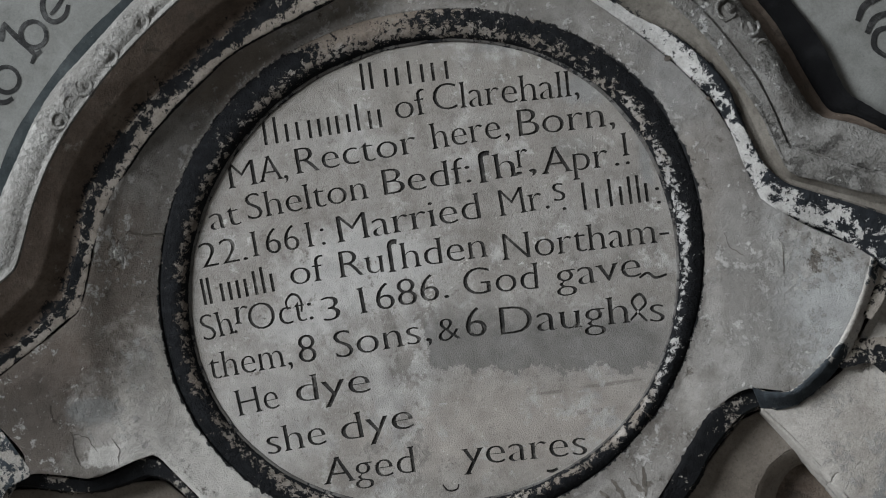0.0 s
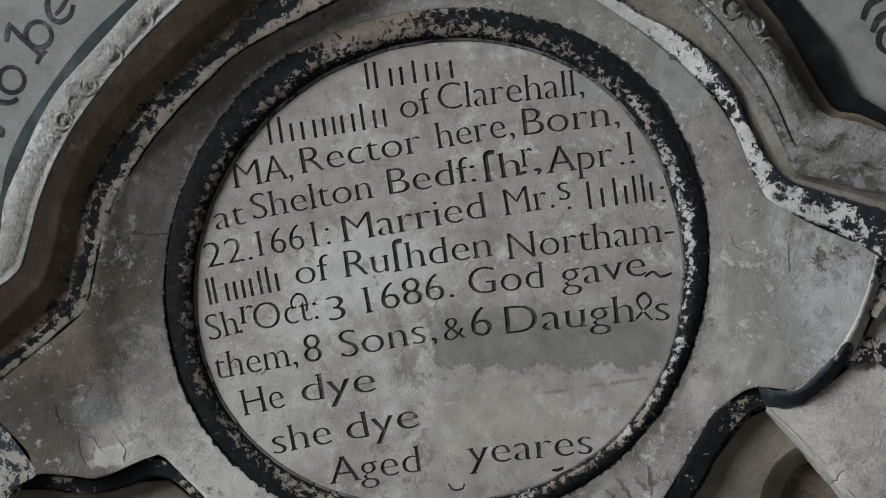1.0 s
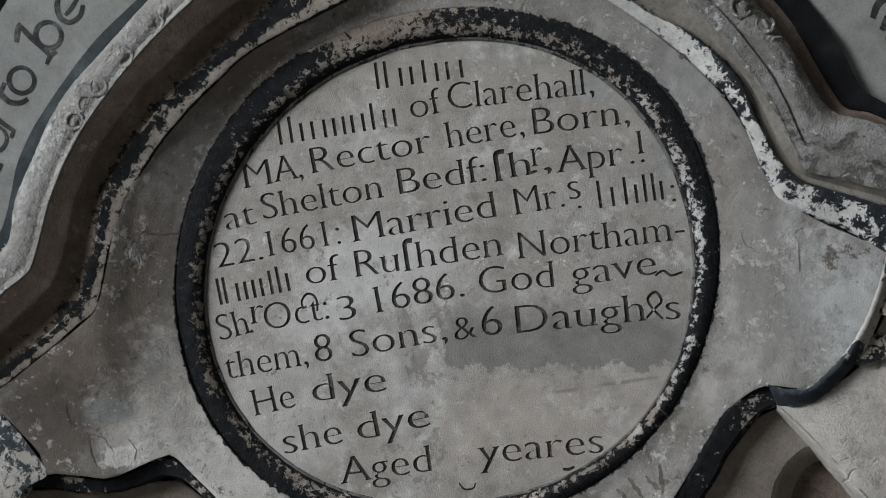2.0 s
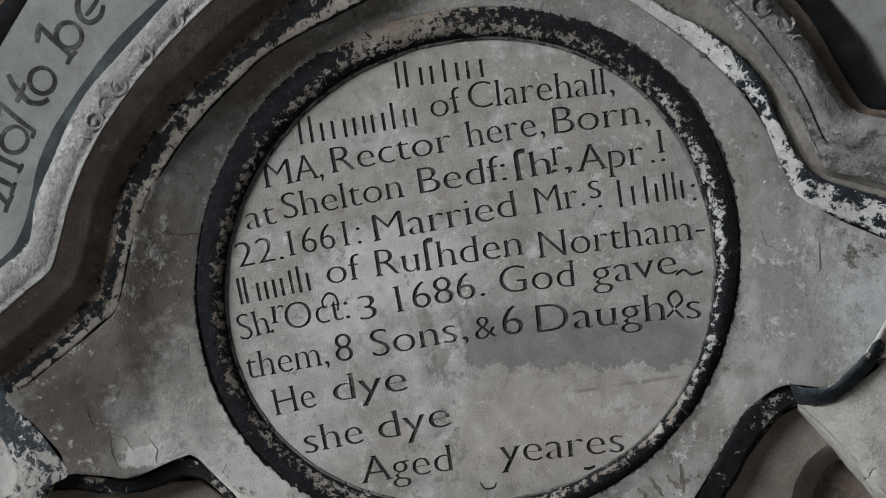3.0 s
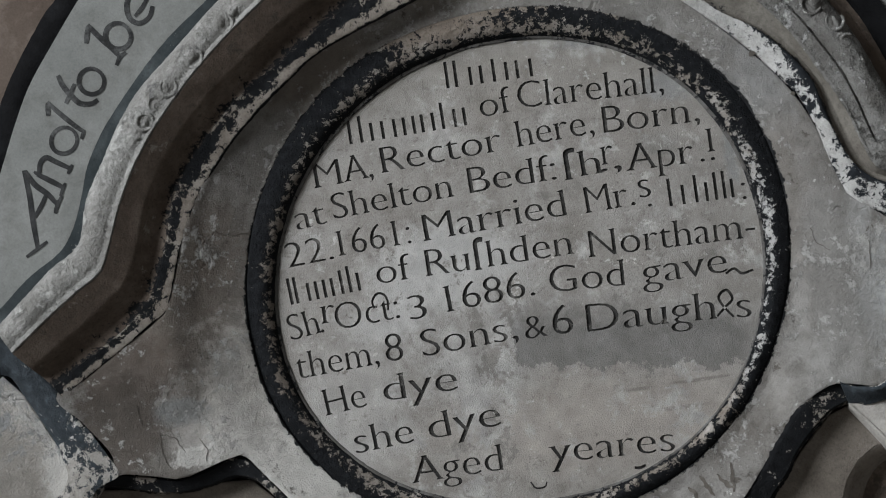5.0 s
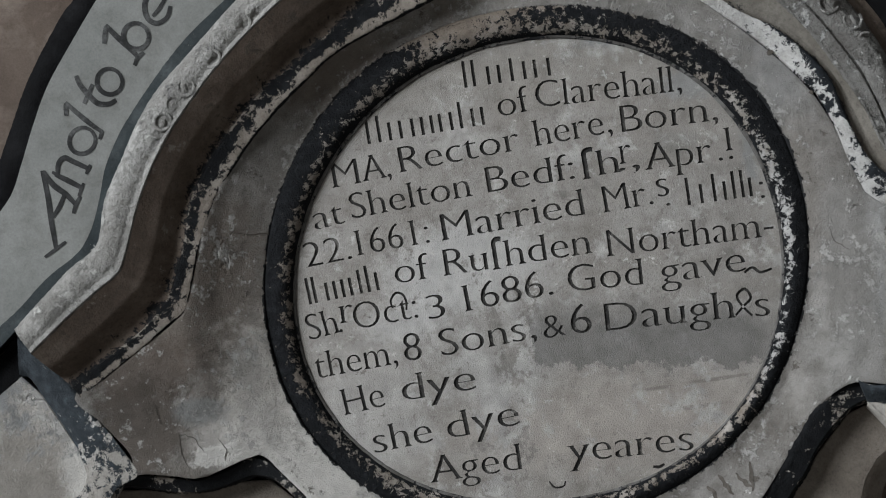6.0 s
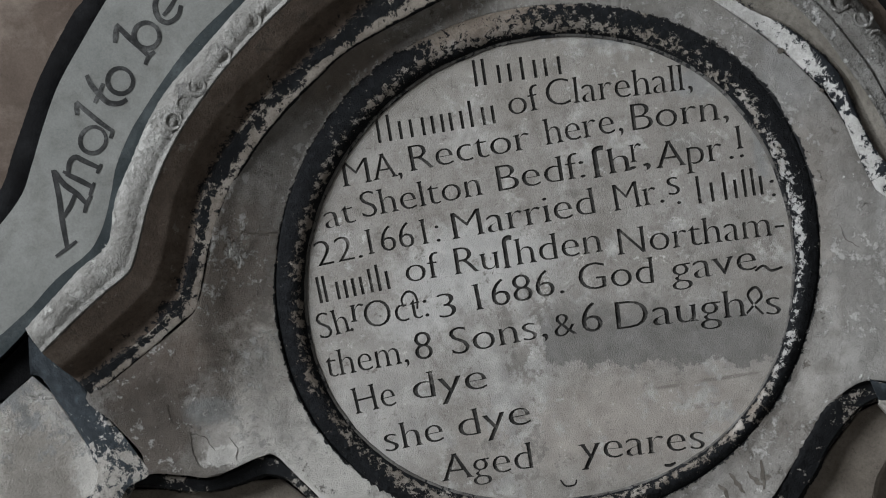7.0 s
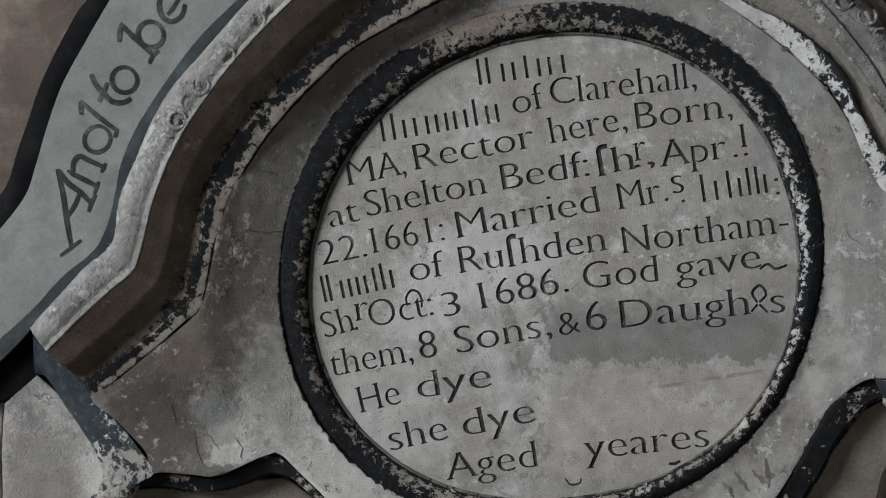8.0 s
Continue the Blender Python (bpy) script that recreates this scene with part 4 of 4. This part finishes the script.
TALL_R = 37.4 + dish(B0[3][0] * 0.001, B0[3][1] * 0.001) - 18
curl((338, 231), 12, 40, 330, 2.5, TALL_R, roll_r, GREY_ROLL)
boss((340, 231), 6, 8, 40, 1.8, TALL_R + 0.6, roll_r, GREY_ROLL)
curl((360, 210), 10, 150, 400, 2.5, TALL_R, roll_r, GREY_ROLL)
boss((361, 208), 4, 8, 30, 1.8, TALL_R + 0.6, roll_r, GREY_ROLL)
curl((370, 187), 8, 60, 300, 2.4, TALL_R, roll_r, GREY_ROLL)
curl((316, 256), 11, 40, 330, 2.5, TALL_R, roll_r, GREY_ROLL)
boss((382, 165), 4, 9, 20, 1.5, TALL_R, roll_r, GREY_ROLL)

# lower edge and panels
strip("black_edge", [(316, -163), (306, -162), (282, -170), (262, -187), (242, -212), (227, -232), (213, -248), (191, -274), (157, -305)],
      [(324, -186), (315, -188), (298, -196), (279, -213), (262, -231), (250, -250), (238, -264), (213, -292), (180, -321)],
      21, 8, BLACKFLAKE, monument, "black-painted edge, chipped", steps=[(0, 20), (0.15, 21), (0.85, 18), (1, 7)], seed=100, rough=2.4, w=13)
strip("blue_edge", [(313, -161), (321, -166), (337, -170), (353, -170), (373, -159), (398, -137), (420, -110), (441, -71), (452, -43)],
      [(320, -185), (328, -187), (341, -189), (359, -185), (380, -174), (407, -151), (430, -121), (452, -79), (465, -45)],
      26, 16, BLUEPAINT, monument, "blue-grey painted edge, flaked to cream plaster", steps=[(0, 18.5), (0.12, 20.5), (0.35, 20), (1, 12)], lift=[(313, -159), (353, -170), (398, -137), (452, -43)], seed=104, rough=1.2, w=13,
      paint=lambda a, x: float(np.interp(a, (0, 0.3, 0.5, 0.6, 0.82, 0.9, 1), (0.95, 0.9, 0.6, 0.24, 0.22, 0.5, 0.56))) - 0.25 * max(0.0, x - 0.8) / 0.2 - 0.3 * max(0.0, 0.12 - x) / 0.12)


strip("white_edge", [(-297, -167), (-277, -193), (-254, -224), (-228, -251)], [(-277, -165), (-257, -190), (-236, -221), (-213, -248)], 18.5, 14.5, WHITEWASH, monument, "whitened strip beside the black edge", n=50, rough=1.6, seed=107)
strip("black_flake", [(398, -143), (419, -126), (440, -127), (463, -129), (501, -136)], [(408, -155), (424, -153), (439, -154), (458, -171), (494, -189)], 31.5, 33.5, BLACKPATCHY, monument, "flaking black paint on the panel", n=60, rough=1.6, seed=109)
strip("black_flake", [(459, -35), (454, -58), (443, -81), (434, -101)], [(483, -39), (474, -64), (460, -89), (444, -108)], 37, 38, BLACKPATCHY, monument, "flaking black paint on the panel", n=40, rough=1.6, seed=110)
slab("lower_panel", [(319, -185), (359, -187), (409, -157), (461, -83), (485, -39), (561, -43), (518, -377), (441, -367), (398, -289), (373, -252), (348, -218)], 31, PLASTER, monument, "cream plastered panel with a chipped edge", seed=108, slope=(6, -2))
slab("lower_face", [(324, -187), (350, -221), (362, -232), (342, -235), (323, -247), (309, -265), (300, -289), (290, -324), (193, -311), (237, -264), (262, -232), (298, -196)], 3, LOWSTONE, monument, "brownish plastered lower face", seed=112, slope=(-5, 4))
strip("recess_lip", [(370, -239), (362, -232), (342, -235), (323, -247), (309, -265), (300, -289), (290, -324)], [(381, -265), (368, -253), (353, -252), (339, -261), (328, -277), (321, -296), (313, -328)], 1, -20, LOWSTONE, monument, "rounded lip of the recess", steps=[(0, 1.5), (0.25, -1), (0.6, -8), (1, -20)], n=60, seed=114)
# recess takes the darker cove brown, so part of its shade is colour
slab("recess_face", [(351, -219), (471, -397), (271, -371), (309, -262)], -20, BROWN, monument, "brown recess, shade put into its colour", seed=116)
strip("panel_edge", [(321, -186), (348, -219), (373, -252), (398, -290), (441, -367)], [(318, -193), (341, -225), (364, -258), (388, -296), (430, -373)], 17, -8, PLASTER, monument, "rounded, chipped edge of the panel", steps=[(0, 24), (0.3, 22), (0.7, 8), (1, -10)], n=70, rough=1.3, seed=117)
strip("black_edge", [(-489, -161), (-459, -158), (-441, -153), (-406, -160), (-383, -166), (-359, -162), (-340, -156), (-325, -149), (-311, -154), (-299, -166), (-280, -192), (-259, -217), (-234, -248)],
      [(-493, -172), (-462, -166), (-433, -173), (-410, -180), (-387, -183), (-363, -182), (-341, -178), (-325, -175), (-309, -179), (-300, -185), (-285, -203), (-267, -226), (-241, -256)],
      22, 8, BLACKFLAKE, monument, "black-painted edge, chipped", steps=[(0, 18), (0.15, 24), (0.85, 20), (1, 7)], seed=120, rough=2.4, w=13)
slab("lower_face", [(-505, -164), (-434, -172), (-387, -182), (-342, -177), (-309, -179), (-283, -207), (-242, -255), (-317, -280), (-515, -242)], 2, LOWSTONE, monument, "brownish plastered lower face", seed=124, slope=(0, 3))

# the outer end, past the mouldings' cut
# black slab in place of the dark gap below the band: shadow as colour
slab("end_shadow", [(-631, -66), (-627, -39), (-589, -22), (-566, -8), (-550, 8), (-529, -24), (-551, -35), (-582, -55)], 21, BLACKPAINT, monument, "black slab standing for the shadowed gap", seed=128)
strip("blue_return", [(-548, 8), (-527, -17), (-508, -38), (-491, -65), (-476, -94), (-459, -123), (-446, -144)],
      [(-553, -33), (-542, -39), (-531, -60), (-515, -91), (-503, -118), (-487, -149), (-473, -178)], 33, 24, BLUEPAINT, monument, "blue-grey painted return, flaked", seed=132, steps=[(0, 30), (0.1, 33), (0.7, 30), (1, 22)], n=120, w=17,
      paint=lambda a, x: float(np.interp(a, (0, 0.5, 0.66, 0.8, 1), (0.92, 0.86, 0.68, 0.6, 0.56))) + 0.12 * math.sin(math.pi * x) - 0.12)
strip("flaked_foot", [(-471, -99), (-456, -126), (-444, -153), (-468, -165), (-483, -185)], [(-502, -114), (-500, -130), (-497, -147), (-506, -164), (-527, -179)], 33, 31, BLUEPAINT, monument, "blue-grey paint flaked to white", seed=134, n=60, bulge=2, paint=lambda a, x: 0.58 - 0.12 * x)
slab("end_panel", [(-551, -35), (-531, -60), (-515, -91), (-502, -120), (-485, -153), (-481, -186), (-606, -168), (-599, -109), (-589, -60)], 22, PLASTER, monument, "cracked cream plaster panel", seed=136, slope=(-8, 0))
# outermost panel gets the browner plaster to imitate the shade there
slab("end_panel", [(-645, -67), (-591, -58), (-602, -109), (-611, -180), (-660, -173)], 12, LOWSTONE, monument, "plaster panel, browner in colour for its shade", seed=138)

# cracks, scratched strokes and holes in the field


def crease(name, points, width, label):
    """A dirt-filled line that follows the field's surface."""
    n = 40
    p = spline(points, n)
    rows = []
    for i, q in enumerate(p):
        d = (p[min(i + 1, n - 1)] - p[max(i - 1, 0)]).normalized()
        half = width * 0.0005 * (0.35 + 0.65 * math.sin(math.pi * i / (n - 1))) * (1 + 0.5 * noise.noise((q.x * 200, q.y * 200, 3)))
        row = []
        for k in (-1, 0, 1):
            u, v = q.x - d.y * half * k, q.y + d.x * half * k
            j = 0.0016 * noise.noise((q.x * 150, q.y * 150, 8))
            row.append((u + j, v + j, (ground(u, v) + 0.55) * 0.001))
        rows.append(row)
    bm = shell(rows, False, 0.004)
    part(name, bm, CREASE, monument, label)


for line in ([(156, -239), (162, -250), (168, -262)], [(174, -240), (180, -249), (189, -257)], [(190, -230), (190, -244), (189, -260)], [(142, -250), (148, -257), (151, -266)]):
    crease("scratched_stroke", line, 4.2, "scratched dark stroke")
for line in ([(-415, -85), (-412, -103), (-396, -118), (-396, -139), (-389, -154)], [(-396, -118), (-380, -124), (-372, -140)], [(-356, -128), (-349, -140), (-352, -152)]):
    crease("crack", line, 0.75, "thin crack")
for line in ([(364, -20), (363, -34), (361, -50)], [(306, 1), (312, -16), (324, -25)]):
    crease("crack", line, 0.8, "thin crack")
for u, v, r in ((*(271, 189), 3.4), (*(307, 142), 2.6), (*(-279, 140), 1.8)):
    crease("nail_hole", [(u - r, v), (u, v + 0.4), (u + r, v)], r * 1.7, "small dark nail hole")
